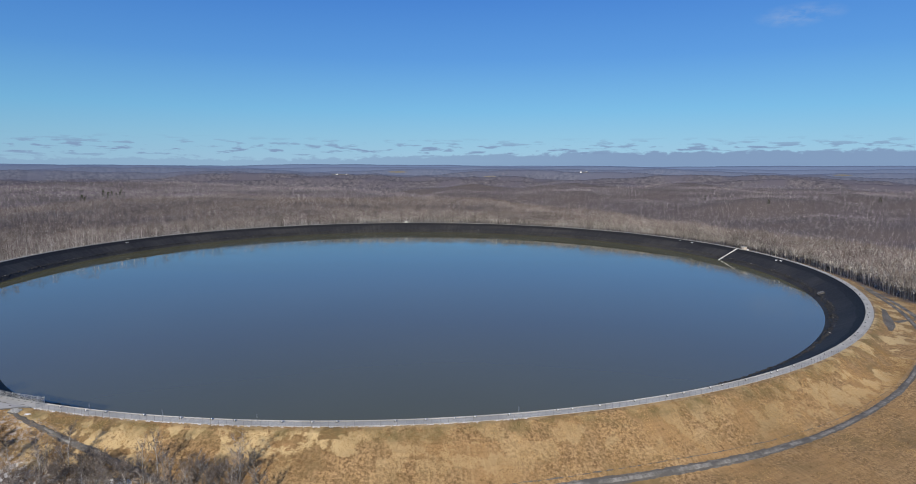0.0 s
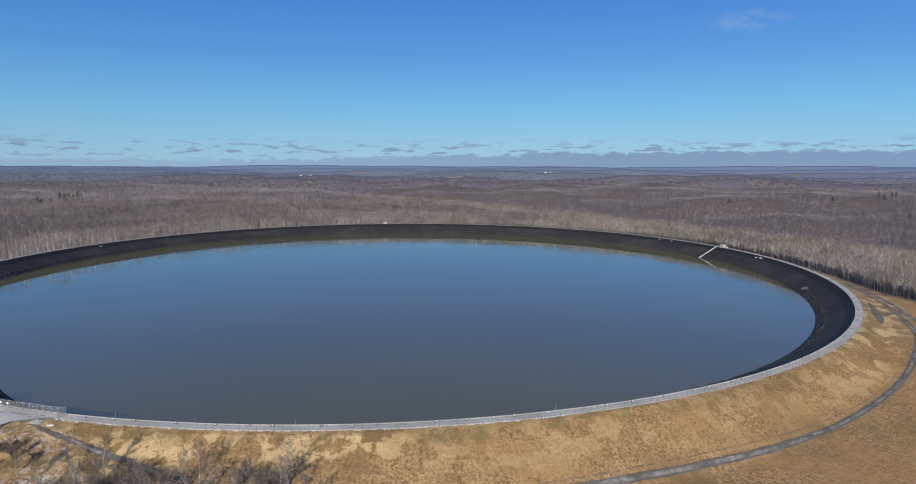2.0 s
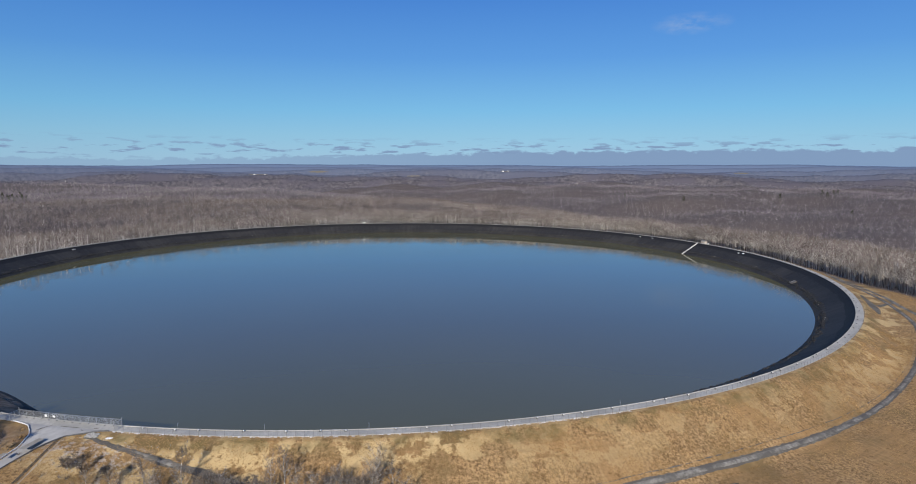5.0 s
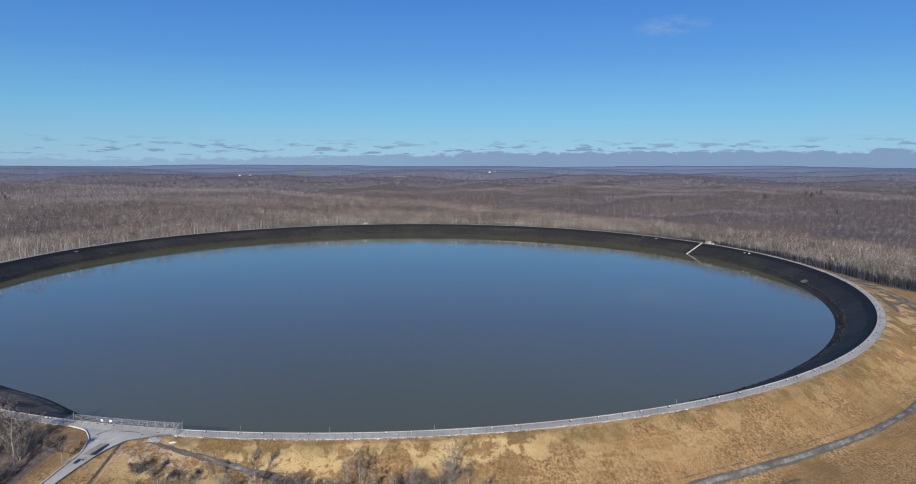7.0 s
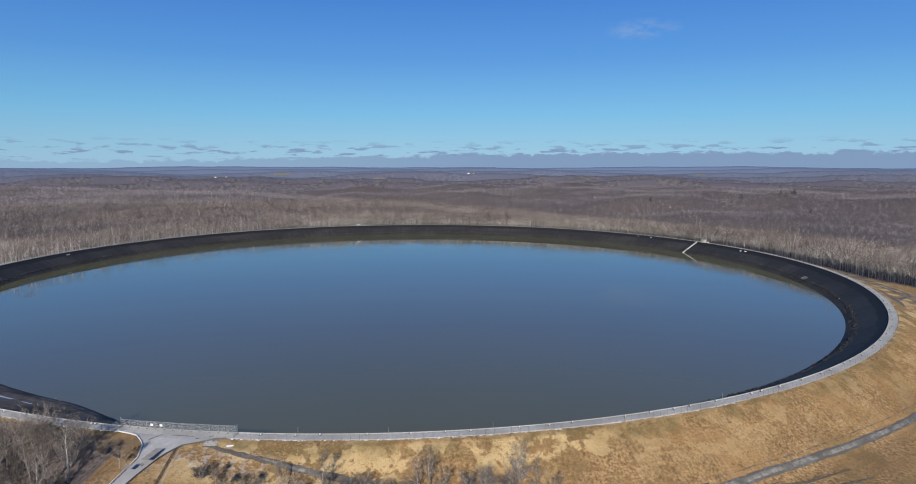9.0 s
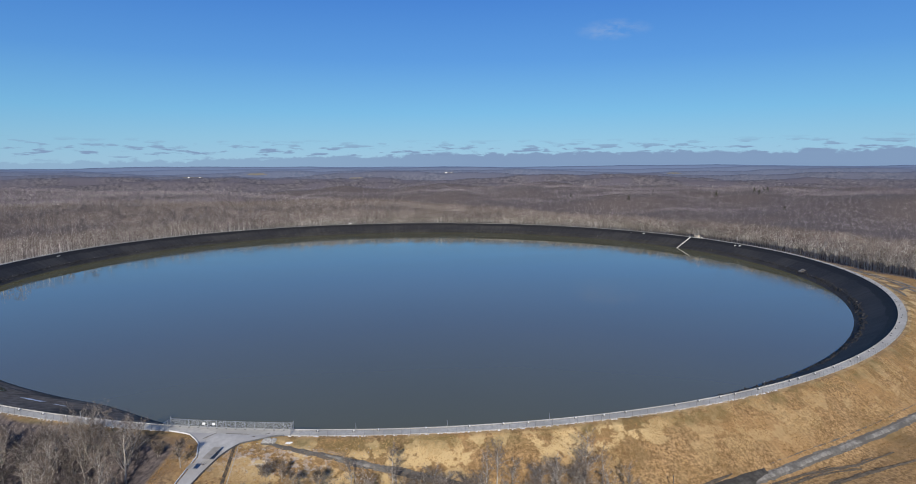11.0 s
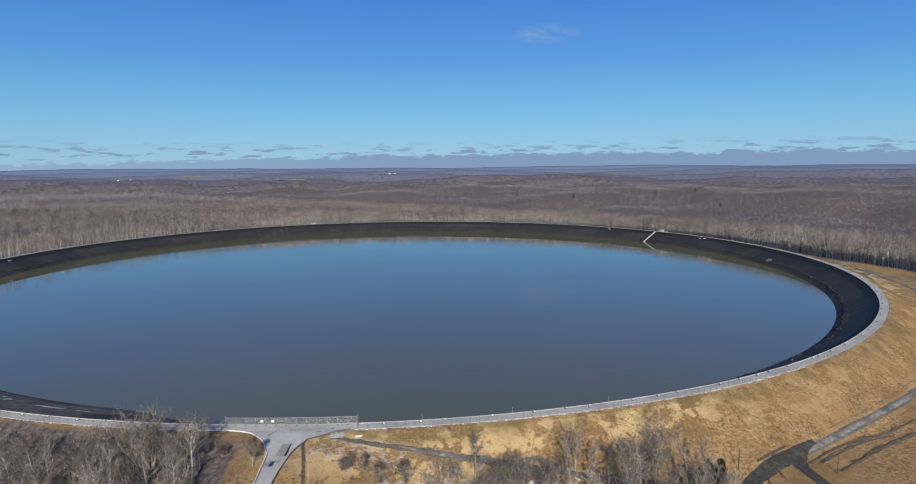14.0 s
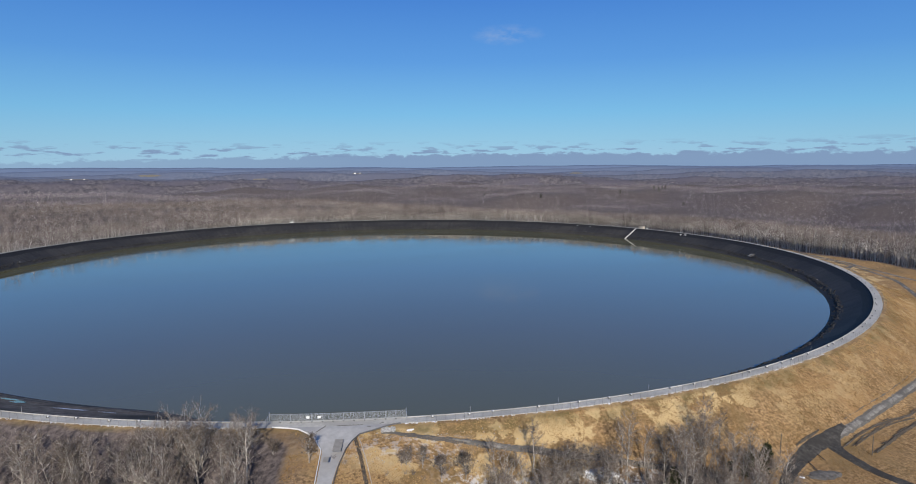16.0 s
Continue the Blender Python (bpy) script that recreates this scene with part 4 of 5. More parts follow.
ribbon("berm_road_shoulder", [(-85.3, 411.0), (-84.4, 410.6), (-81.9, 409.3), (-78.2, 408.2), (-74.0, 408.4), (-70, 408.6), (-66, 409.6), (-60.5, 410.6), (-55, 410.6), (-50, 411.0), (-46.5, 410.0), (-42, 409.8), (-39, 408), (-34.5, 403), (-30, 398.5), (-25, 395), (-18, 392.5)], 3.4, GRAVEL, "dark gravelly shoulders of the service road", "road", 0.1, 7, 0.3, 12)
ribbon("berm_road", [(-85.3, 411.0), (-84.4, 410.6), (-81.9, 409.3), (-78.2, 408.2), (-74.0, 408.4), (-70, 408.6), (-66, 409.6), (-60.5, 410.6), (-55, 410.6), (-50, 411.0), (-46.5, 410.0), (-42, 409.8), (-39, 408), (-34.5, 403), (-30, 398.5), (-25, 395), (-18, 392.5)], 2.1, ROAD, "worn grey service road along the foot of the bank", "road", 0.2, 5, 0.22)
ribbon("junction_track", [(-83.6, 408.6), (-84.9, 410.2), (-85.5, 413.3), (-85.67, 418.7), (-85.85, 427), (-85.74, 435), (-85.2, 452), (-84, 475)], [2.6, 5.5, 6, 5, 4.6, 4.4, 4.2, 4.2], WET_TRACK, "dark gravel track leaving the service road", "road", 0.22, 7, 0.2, 2)
ribbon("west_track", [(-83.3, 408.4), (-84.9, 409.9), (-86.67, 411.3), (-88.41, 414.3), (-89.5, 417.5), (-91, 424), (-93, 436)], [2.4, 4.6, 5.4, 5, 4.4, 4, 4], WET_TRACK, "dark gravel track towards the bare trees", "road", 0.19, 7, 0.2, 3)
ribbon("upper_track", [(-15, 396), (-22.7, 397), (-26, 400.5), (-29.5, 403), (-33.3, 407), (-37, 414), (-41, 425), (-46, 445)], 3.6, ROAD, "narrow grey track past the clearing", "road", 0.17, 5, 0.3, 4)
ribbon("gravel_ramp", [(-30, 388.5), (-34, 389.5), (-36.5, 390.5), (-38.5, 391.4)], [2.5, 6.5, 7, 1.2], GRAVEL, "dark gravel ramp from the track up to the crest", "road", 0.2, 5, 0.3, 5)
ribbon("gravel_spur", [(-34.6, 393), (-33.3, 399), (-32.6, 404.5)], [5, 3, 3], GRAVEL, "short dark gravel spur", "road", 0.24, 5, 0.3, 6)
ribbon("dirt_path", [(-107.6, 386.4), (-105.93, 389.4), (-103.84, 391.9), (-102.05, 394.2), (-100.1, 396.7), (-98.2, 399.8), (-96, 404.2), (-94, 409), (-92, 413)], [1.6, 2.2, 2.6, 2.8, 2.6, 2.4, 2.2, 2.2, 2.2], GRAVEL, "dark worn dirt path slanting down the grass bank", "path", 0.12, 6, 0.5, 7)
ribbon("path_paving", [(-104.4, 390.9), (-103.2, 392.5), (-102.3, 393.9), (-101.5, 395.0)], [1.2, 2.0, 2.2, 1.4], ROAD, "broken grey paving on the dirt path", "path", 0.2, 5, 0.4, 8)
ribbon("ditch", [(-108.8, 388.6), (-108.6, 394), (-108.4, 400.6), (-108.14, 410.5), (-107.8, 424)], 1.5, DARK_SOIL, "narrow dark drainage channel beside the access road", "ditch", 0.1, 4, 0.1, 9)
ribbon("ditch_edge", [(-108.62, 389), (-108.42, 394), (-108.2, 400.6), (-107.94, 410.5), (-107.6, 424)], 0.35, CONCRETE, "pale concrete lip of the drainage channel", "kerb", 0.2, 3, 0.03, 10)
ribbon("wheel_rut", [(-52, 407.0), (-58, 407.2), (-66, 406.6), (-76, 405.6), (-83, 406.6)], 0.45, GRAVEL, "faint dark rut along the foot of the bank", "track", 0.04, 3, 0.35, 11)

LEFT = np.array([(382.2, -113.1), (383, -112.2), (384.2, -111.4), (387, -110.85), (389.2, -110.53), (396, -110.08), (410, -110.0), (450, -109.9)])
RIGHT = np.array([(382.2, -106.4), (383.5, -107.2), (385.3, -107.77), (388.1, -108.64), (392, -108.95), (396, -109.14), (404.3, -109.33), (411, -109.4), (450, -109.2)])


def access_road():
    rs = np.arange(382.0, 450, 0.7)
    cols, verts, faces = 16, [], []
    for r in rs:
        a, b = np.interp(r, LEFT[:, 0], LEFT[:, 1]), np.interp(r, RIGHT[:, 0], RIGHT[:, 1])
        for c in range(cols):
            verts.append(drop(*polar(a + (b - a) * c / (cols - 1), r), 0.14))
    for i in range(len(rs) - 1):
        for c in range(cols - 1):
            k = i * cols + c
            faces.append((k, k + 1, k + cols + 1, k + cols))
    return tagged(new("access_road", mesh_of("access_road", verts, faces, APRON, True)), "pale asphalt access road flaring out to the crest", "road", kind="structure")


access_road()


def patch(name, centre, size, turn, mat, label):
    """A small repair or crack lying on the paving."""
    verts, faces = [], []
    n = 6
    x0, y0 = polar(*centre)
    r0 = math.hypot(x0, y0)
    for i in range(n + 1):
        for j in range(2):
            u, v = (i / n - .5) * size[0], (j - .5) * size[1] * (1 + .06 * math.sin(i * 2.1))
            c, s = math.cos(radians(turn)), math.sin(radians(turn))
            px, py = x0 + u * c - v * s, y0 + u * s + v * c
            z = 0.02 if math.hypot(px, py) < 382.2 else 0.0
            verts.append(Vector((px, py, max(z + 0.02, float(ground_z(px, py)) + 0.175))))
    for i in range(n):
        faces.append((2 * i, 2 * i + 2, 2 * i + 3, 2 * i + 1))
    tagged(new(name, mesh_of(name, verts, faces, mat)), label, "paving", kind="structure")


BROWN = material("brown_patch", (0.29, 0.265, 0.23), (0.36, 0.335, 0.295), 0.6)
patch("road_patch", (-109.42, 395.6), (8.0, 2.5), -109.5, BROWN, "brownish repair patch in the asphalt")
patch("road_patch", (-109.75, 404.4), (3.2, 1.6), -109.5, BROWN, "small brownish repair patch in the asphalt")
patch("road_crack", (-109.1, 382.0), (8.0, 0.3), -19, DARK_SOIL, "long dark crack in the paving")
patch("road_crack", (-110.4, 384.0), (5.2, 0.3), 42, DARK_SOIL, "slanting dark crack in the paving")
patch("road_crack", (-107.6, 381.3), (1.5, 0.4), 10, DARK_SOIL, "short dark crack in the paving")
patch("road_crack", (-108.2, 383.4), (1.2, 0.35), -30, DARK_SOIL, "short dark crack in the paving")


# ---- crest fence, gate fence, kerbs ----
def strip(a, b, width, up=True):
    """Two triangles for a flat strand from a to b."""
    a, b = Vector(a), Vector(b)
    side = Vector((0, 0, width)) if up else (b - a).cross(Vector((0, 0, 1))).normalized() * width
    return [(a, b, b + side), (a, b + side, a + side)]


def crest_fence():
    root = tagged(new("crest_fence"), "long chain-link fence on the outer edge of the crest", "fence")
    r, tall, step = 382.45, 2.2, 0.4586
    post = tube_mesh("post", (0, 0, -0.4), (0, 0, tall), 0.04, DARK_STEEL, 6)
    angles = np.arange(-105.9, 246.9, step)
    rest = []
    for k, a in enumerate(angles):
        p = ring_at(a, r, -0.1)
        if k < 230 or k > len(angles) - 60:
            part("post", post, root, at=Matrix.Translation(p))
        else:
            for i in range(3):
                u, v = 2.094 * i, 2.094 * (i + 1)
                c1, c2 = Vector((math.cos(u), math.sin(u), 0)) * .05, Vector((math.cos(v), math.sin(v), 0)) * .05
                rest += [(p + c1, p + c2, p + c2 + Vector((0, 0, tall))), (p + c1, p + c2 + Vector((0, 0, tall)), p + c1 + Vector((0, 0, tall)))]
    tagged(part("far_posts", soup("far_posts", np.array(rest), [DARK_STEEL]), root), kind="stuff")
    rail, wire = [], []
    for a in angles[:-1]:
        p, q = ring_at(a, r), ring_at(a + step, r)
        rail += strip(p + Vector((0, 0, tall - .16)), q + Vector((0, 0, tall - .16)), 0.045)
        for j in range(3):
            f, g = j / 3, (j + 1) / 3
            for h0, h1 in ((0.05, tall - .15), (tall - .15, 0.05)):
                wire += strip(p.lerp(q, f) + Vector((0, 0, h0)), p.lerp(q, g) + Vector((0, 0, h1)), 0.006)
    part("top_rail", soup("top_rail", np.array(rail), [DARK_STEEL]), root)
    tagged(part("chain_link", soup("chain_link", np.array(wire), [DARK_STEEL]), root, "thin dark wire mesh"), kind="stuff")


def gate_fence():
    root = tagged(new("gate_fence"), "tall galvanised chain-link fence beside the water at the road's end", "fence")
    r, tall = 378.6, 2.8
    ends = np.linspace(-113.0, -106.4, 14)
    post = tube_mesh("post", (0, 0, 0), (0, 0, tall + .1), 0.065, GALV, 8)
    big = tube_mesh("end_post", (0, 0, 0), (0, 0, tall + .7), 0.09, GALV, 8)
    corners = [ring_at(a, r, 0.02) for a in ends]
    for i, p in enumerate(corners):
        part("end_post" if i in (0, 13) else "post", big if i in (0, 13) else post, root, at=Matrix.Translation(p))
    bays = list(zip(corners[:-1], corners[1:]))
    for a in (ends[0], ends[-1]):
        bays.append((ring_at(a, r, 0.02), ring_at(a, 382.4, 0.02)))
        part("post", post, root, at=Matrix.Translation(ring_at(a, 382.4, 0.02)))
        part("post", post, root, at=Matrix.Translation(ring_at(a, 380.5, 0.02)))
    foot = box_mesh("foot", (0.5, 0.5, 0.22), DARK_STEEL, 0.03, (0, 0, 0.13))
    for p in corners[1:-1]:
        part("foot", foot, root, "dark ballast block", Matrix.Translation(p))
    for p, q in bays:
        part("top_rail", tube_mesh("top_rail", p + Vector((0, 0, tall)), q + Vector((0, 0, tall)), 0.045, GALV, 6), root)
        part("bottom_rail", tube_mesh("bottom_rail", p + Vector((0, 0, .15)), q + Vector((0, 0, .15)), 0.035, GALV, 6), root)
        wire = []
        n = 16
        for j in range(-n, n):
            for way in (1, -1):
                a0, a1 = max(0.0, j / n), min(1.0, (j + n) / n)
                f0, f1 = (a0 - j / n), (a1 - j / n)
                if way < 0:
                    a0, a1 = 1 - a0, 1 - a1
                wire += strip(p.lerp(q, a0) + Vector((0, 0, .15 + f0 * (tall - .15))), p.lerp(q, a1) + Vector((0, 0, .15 + f1 * (tall - .15))), 0.03)
        part("chain_link", soup("chain_link", np.array(wire), [GALV]), root, "steel wire mesh panel")
    for f in (0.28, 0.362):
        a = ends[0] + (ends[-1] - ends[0]) * f
        sign = part("sign", box_mesh("sign", (1.0, 0.05, 0.8), WHITE, 0.02), root, "small white notice plate", Matrix.Translation(ring_at(a, 378.75, 1.7)) @ pose(0, 0, 0, 0, 0, a + 90))
        for k in range(3):
            part("text_bar", box_mesh("text_bar", (0.7 - .15 * k, 0.02, 0.07), DARK_STEEL, 0, (0, -0.035 * -1, 0.2 - 0.2 * k)), sign)


crest_fence()
gate_fence()


def edge_rail(curve, name, label, side, r0, r1, tall, mat, top):
    """A low rail on short posts along one edge of the access road."""
    root = tagged(new(name), label, "guard rail")
    rs = np.arange(r0, r1, 0.6)
    pts, gone = [], 0.0
    for r in rs:
        x, y = polar(np.interp(r, curve[:, 0], curve[:, 1]) + side, r)
        pts.append(drop(x, y, 0.1))
    verts, faces = [], []
    for i, p in enumerate(pts):
        w = (pts[min(i + 1, len(pts) - 1)] - pts[max(i - 1, 0)]).normalized()
        n = Vector((-w.y, w.x, 0)) * 0.1
        verts += [p - n + Vector((0, 0, tall * .35)), p + n + Vector((0, 0, tall * .35)), p + n + Vector((0, 0, tall)), p - n + Vector((0, 0, tall))]
    for i in range(len(pts) - 1):
        for k in range(4):
            a, b = 4 * i + k, 4 * i + (k + 1) % 4
            faces.append((a, b, b + 4, a + 4))
    part("rail", mesh_of("rail", verts, faces, mat), root, top)
    post = box_mesh("post", (0.18, 0.18, tall * .8), DARK_STEEL, 0.02, (0, 0, tall * .3))
    last = None
    for p in pts:
        if last is None or (p - last).length > 3.6:
            part("post", post, root, at=Matrix.Translation(p))
            last = p


edge_rail(LEFT, "guard_rail", "low white rail along the wooded edge of the access road", -0.05, 382.6, 436, 0.55, WHITE, "snow-white rail beam")
edge_rail(RIGHT, "guard_rail", "low dark rail along the grassy edge of the access road", 0.06, 382.8, 430, 0.55, DARK_STEEL, "dark steel rail beam")


# ---- small white marker lights round the crest ----
def marker():
    root = tagged(new("marker_light"), "small white marker light on the crest's inner edge", "marker light", "marker lights round the crest")
    part("base", box_mesh("base", (0.55, 0.5, 0.25), DARK_STEEL, 0.04, (0, 0, 0.14)), root)
    part("lamp", box_mesh("lamp", (0.5, 0.5, 0.5), WHITE, 0.08, (0, 0, 0.5)), root, "white lamp housing")
    part("bracket", box_mesh("bracket", (0.12, 0.5, 0.7), DARK_STEEL, 0.02, (-0.42, 0, 0.36)), root)
    return root


mk_rng = np.random.RandomState(3)
first = marker()
k = 0
for a in np.arange(-105.2, 247, 1.9):
    d = a + mk_rng.uniform(-.85, .85)
    m = Matrix.Translation(ring_at(d, 379.2 + mk_rng.uniform(-.3, .5), 0.02)) @ pose(0, 0, 0, 0, 0, d + 90 + mk_rng.uniform(-20, 20))
    if k == 0:
        first.matrix_basis = m
    else:
        copy_thing(first, m)
    k += 1
for d in (-103.2, -98.5, -93.0, -78.4, -126, -118.5):
    root = tagged(new("level_staff"), "slim pale steel staff beside the crest", "post", "staffs on the crest")
    part("shaft", tube_mesh("shaft", (0, 0, 0), (0, 0, 2.6), 0.05, GALV, 6), root)
    part("collar", tube_mesh("collar", (0, 0, 0), (0, 0, 0.3), 0.14, CONCRETE, 8), root)
    root.matrix_basis = Matrix.Translation(ring_at(d, 378.5, 0.02))


# ---- gauge hut and stairs ----
def hut():
    root = tagged(new("gauge_hut"), "small beige block hut with a flat roof on the crest", "hut")
    part("wall", box_mesh("wall", (3.2, 6.0, 3.0), BEIGE, 0.04, (0, 0, 1.5)), root)
    part("roof", box_mesh("roof", (3.8, 6.6, 0.25), CONCRETE, 0.03, (0, 0, 3.13)), root, "overhanging concrete roof slab")
    door = part("door", box_mesh("door", (0.08, 1.0, 2.05), DARK_STEEL, 0.02, (-1.63, 1.4, 1.03)), root)
    part("handle", box_mesh("handle", (0.06, 0.12, 0.04), GALV, 0.01, (-1.7, 1.05, 1.0)), door)
    part("vent", box_mesh("vent", (0.06, 0.8, 0.5), GALV, 0.01, (-1.62, -1.2, 2.2)), root)
    root.matrix_basis = Matrix.Translation(ring_at(12.3, 381.2, 0.0)) @ pose(0, 0, 0, 0, 0, 12.3)
    slab = tagged(new("hut_slab", box_mesh("hut_slab", (3.6, 10.0, 0.3), CONCRETE, 0.05, (0, 0, 0.1))), "pale concrete slab in front of the hut", "slab")
    slab.matrix_basis = Matrix.Translation(ring_at(11.9, 378.9, 0.0)) @ pose(0, 0, 0, 0, 0, 11.9)
    box_root = tagged(new("equipment_cabinet"), "white equipment cabinet beside the hut", "cabinet")
    part("body", box_mesh("body", (1.0, 1.6, 1.5), WHITE, 0.05, (0, 0, .75)), box_root)
    part("plinth", box_mesh("plinth", (1.2, 1.8, 0.2), CONCRETE, 0.02, (0, 0, 0.1)), box_root)
    box_root.matrix_basis = Matrix.Translation(ring_at(10.95, 379.6, 0.2)) @ pose(0, 0, 0, 0, 0, 11)


def stairs():
    root = tagged(new("slope_stairs"), "white concrete stairs down the black inner slope to the water", "stairs")
    deg, n = 13.35, 46
    inner, low = 355.0, -12.3
    tread = box_mesh("step", (0.62, 1.2, 0.5), CONCRETE, 0.03)
    for i in range(n):
        f = (i + .5) / n
        part("step", tread, root, at=Matrix.Translation(ring_at(deg, 378 + (inner - 378) * f, 0.12 + low * f)) @ pose(0, 0, 0, 0, 0, deg))
    for s in (-1, 1):
        a, b = ring_at(deg, 378.2, 0.15), ring_at(deg, inner, low + .15)
        off = Vector((-math.sin(radians(deg)), math.cos(radians(deg)), 0)) * 0.68 * s
        bm = bmesh.new()
        w = (b - a)
        m = Matrix.Translation((a + b) / 2 + off) @ w.to_track_quat("X", "Z").to_matrix().to_4x4() @ Matrix.Diagonal((w.length, 0.2, 0.5, 1))
        bmesh.ops.create_cube(bm, size=1, matrix=m)
        part("side_wall", from_bm("side_wall", bm, WHITE), root)


hut()
stairs()


def slope_slab(deg, r, size, label, mat=CONCRETE, turn=0):
    """A flat slab lying on the inner slope."""
    z = float(np.interp(-r, [-p[0] for p in LINE], [p[1] for p in LINE]))
    ob = tagged(new("slope_slab", box_mesh("slope_slab", size, mat, 0.06)), label, "slab")
    ob.matrix_basis = Matrix.Translation(ring_at(deg, r, z + size[2] * .45)) @ pose(0, 0, 0, 0, 0, deg) @ pose(0, 0, 0, 0, -27, turn)


slope_slab(-18.1, 361.8, (4.6, 5.5, 0.8), "grey concrete pad on the rocky ledge", ROAD)
slope_slab(1.2, 375.3, (1.2, 3.0, 0.3), "pale slab lying high on the black slope", WHITE, 25)
slope_slab(2.2, 374.6, (1.0, 2.2, 0.3), "small pale slab lying on the black slope", WHITE, 60)
slope_slab(24.0, 374.8, (0.8, 2.6, 0.3), "small pale slab lying on the black slope", WHITE, 20)
slope_slab(27.0, 374.9, (0.8, 1.8, 0.3), "small pale slab lying on the black slope", WHITE, 50)
slope_slab(158.0, 373.9, (1.2, 5.0, 0.3), "pale slab lying on the far black slope", CONCRETE, 8)


# ---- loose rock ----
def blocks(rng, centres, sizes):
    """Rough blocks: jittered boxes with twelve triangles each."""
    corner = np.array([(x, y, z) for x in (-.5, .5) for y in (-.5, .5) for z in (-.5, .5)])
    quad = [(0, 1, 3, 2), (4, 6, 7, 5), (0, 4, 5, 1), (2, 3, 7, 6), (0, 2, 6, 4), (1, 5, 7, 3)]
    tri = np.array([t for q in quad for t in ((q[0], q[1], q[2]), (q[0], q[2], q[3]))])
    n = len(centres)
    v = corner[None] * (1 + rng.uniform(-.35, .35, (n, 8, 3)))
    v = v * sizes[:, None, :]
    a = rng.uniform(0, 6.283, n)
    c, s = np.cos(a)[:, None], np.sin(a)[:, None]
    x, y = v[..., 0] * c - v[..., 1] * s, v[..., 0] * s + v[..., 1] * c
    v = np.stack([x, y, v[..., 2]], -1) + centres[:, None]
    return v[:, tri].reshape(-1, 3, 3)


def loose(name, label, category, rng, deg, rad, height, size, mat, flat=0.6):
    x, y = rad * np.cos(np.radians(deg)), rad * np.sin(np.radians(deg))
    s = size[:, None] * rng.uniform(0.6, 1.4, (len(deg), 3)) * np.array([1, 1, flat])
    tagged(new(name, soup(name, blocks(rng, np.stack([x, y, height], 1), s), [mat])), label, category, kind="stuff")


rng = np.random.RandomState(9)
n = 4200
rad = rng.normal(360.2, 1.3, n).clip(356.5, 363)
loose("ledge_rocks", "rough black rocks along the ledge above the water", "rocks", rng, rng.uniform(-180, 180, n), rad, np.interp(-rad, [-p[0] for p in LINE], [p[1] for p in LINE]) + 0.15, rng.uniform(0.3, 0.95, n), ROCK, 0.75)
n = 170
rad = rng.normal(361.2, .6, n)
loose("pale_ledge_stones", "greyish broken stones on the ledge", "stones", rng, rng.uniform(-40, 200, n), rad, np.interp(-rad, [-p[0] for p in LINE], [p[1] for p in LINE]) + 0.25, rng.uniform(0.15, 0.4, n), STONE, 0.5)
n = 520
deg, rad = np.where(rng.uniform(0, 1, n) < .7, rng.uniform(-106.5, -78, n), rng.uniform(-135, -113, n)), rng.normal(382.75, 0.22, n)
x, y = rad * np.cos(np.radians(deg)), rad * np.sin(np.radians(deg))
loose("verge_snow", "crumbs of old snow and white stone on the outer verge", "snow", rng, deg, rad, ground_z(x, y) + 0.08, rng.uniform(0.1, 0.38, n), SNOW, 0.4)
n = 280
deg, rad = rng.uniform(-109, -101, n), rng.uniform(387, 404, n)
x, y = rad * np.cos(np.radians(deg)), rad * np.sin(np.radians(deg))
loose("bank_stones", "pale stones scattered in the grass beside the path", "stones", rng, deg, rad, ground_z(x, y) + 0.05, rng.uniform(0.08, 0.28, n), STONE, 0.6)
n = 160
deg = rng.uniform(-107.6, -107.0, n)
rad = rng.uniform(384.6, 386.8, n)
x, y = rad * np.cos(np.radians(deg)), rad * np.sin(np.radians(deg))
loose("culvert_rubble", "grey rubble at the top of the path", "stones", rng, deg, rad, ground_z(x, y) + 0.1, rng.uniform(0.2, 0.7, n), STONE, 0.7)


# ---- dry grass tufts ----
def tufts(count, seed, deg, rad):
    rng = np.random.RandomState(seed)
    th = np.radians(rng.uniform(*deg, count))
    r = np.sqrt(rng.uniform(rad[0] ** 2, rad[1] ** 2, count))
    x, y = r * np.cos(th), r * np.sin(th)
    keep = ~wooded(x, y)
    d = np.degrees(th)
    road = (d > np.interp(r, LEFT[:, 0], LEFT[:, 1]) - .1) & (d < np.interp(r, RIGHT[:, 0], RIGHT[:, 1]) + .1)
    keep &= ~road & ~((np.abs(r - np.interp(d, [-88, -82, -74, -60, -42], [412, 409.3, 408.4, 410.6, 409.8])) < 2.8) & (d > -88) & (d < -40))
    keep &= waves(x, y, 26, 61) + waves(x, y, 9, 62) + rng.normal(0, .7, count) > -0.3
    x, y = x[keep], y[keep]
    base = np.stack([x, y, ground_z(x, y) - 0.02], 1)
    out = []
    for _ in range(3):
        way = rng.normal(0, 0.55, base.shape)
        way[:, 2] = 1
        way /= np.linalg.norm(way, axis=1)[:, None]
        out.append(spikes(rng, base + rng.normal(0, .12, base.shape) * (1, 1, 0), way, rng.uniform(0.12, 0.4, len(base)), rng.uniform(0.08, 0.22, len(base))))
    return np.concatenate(out)


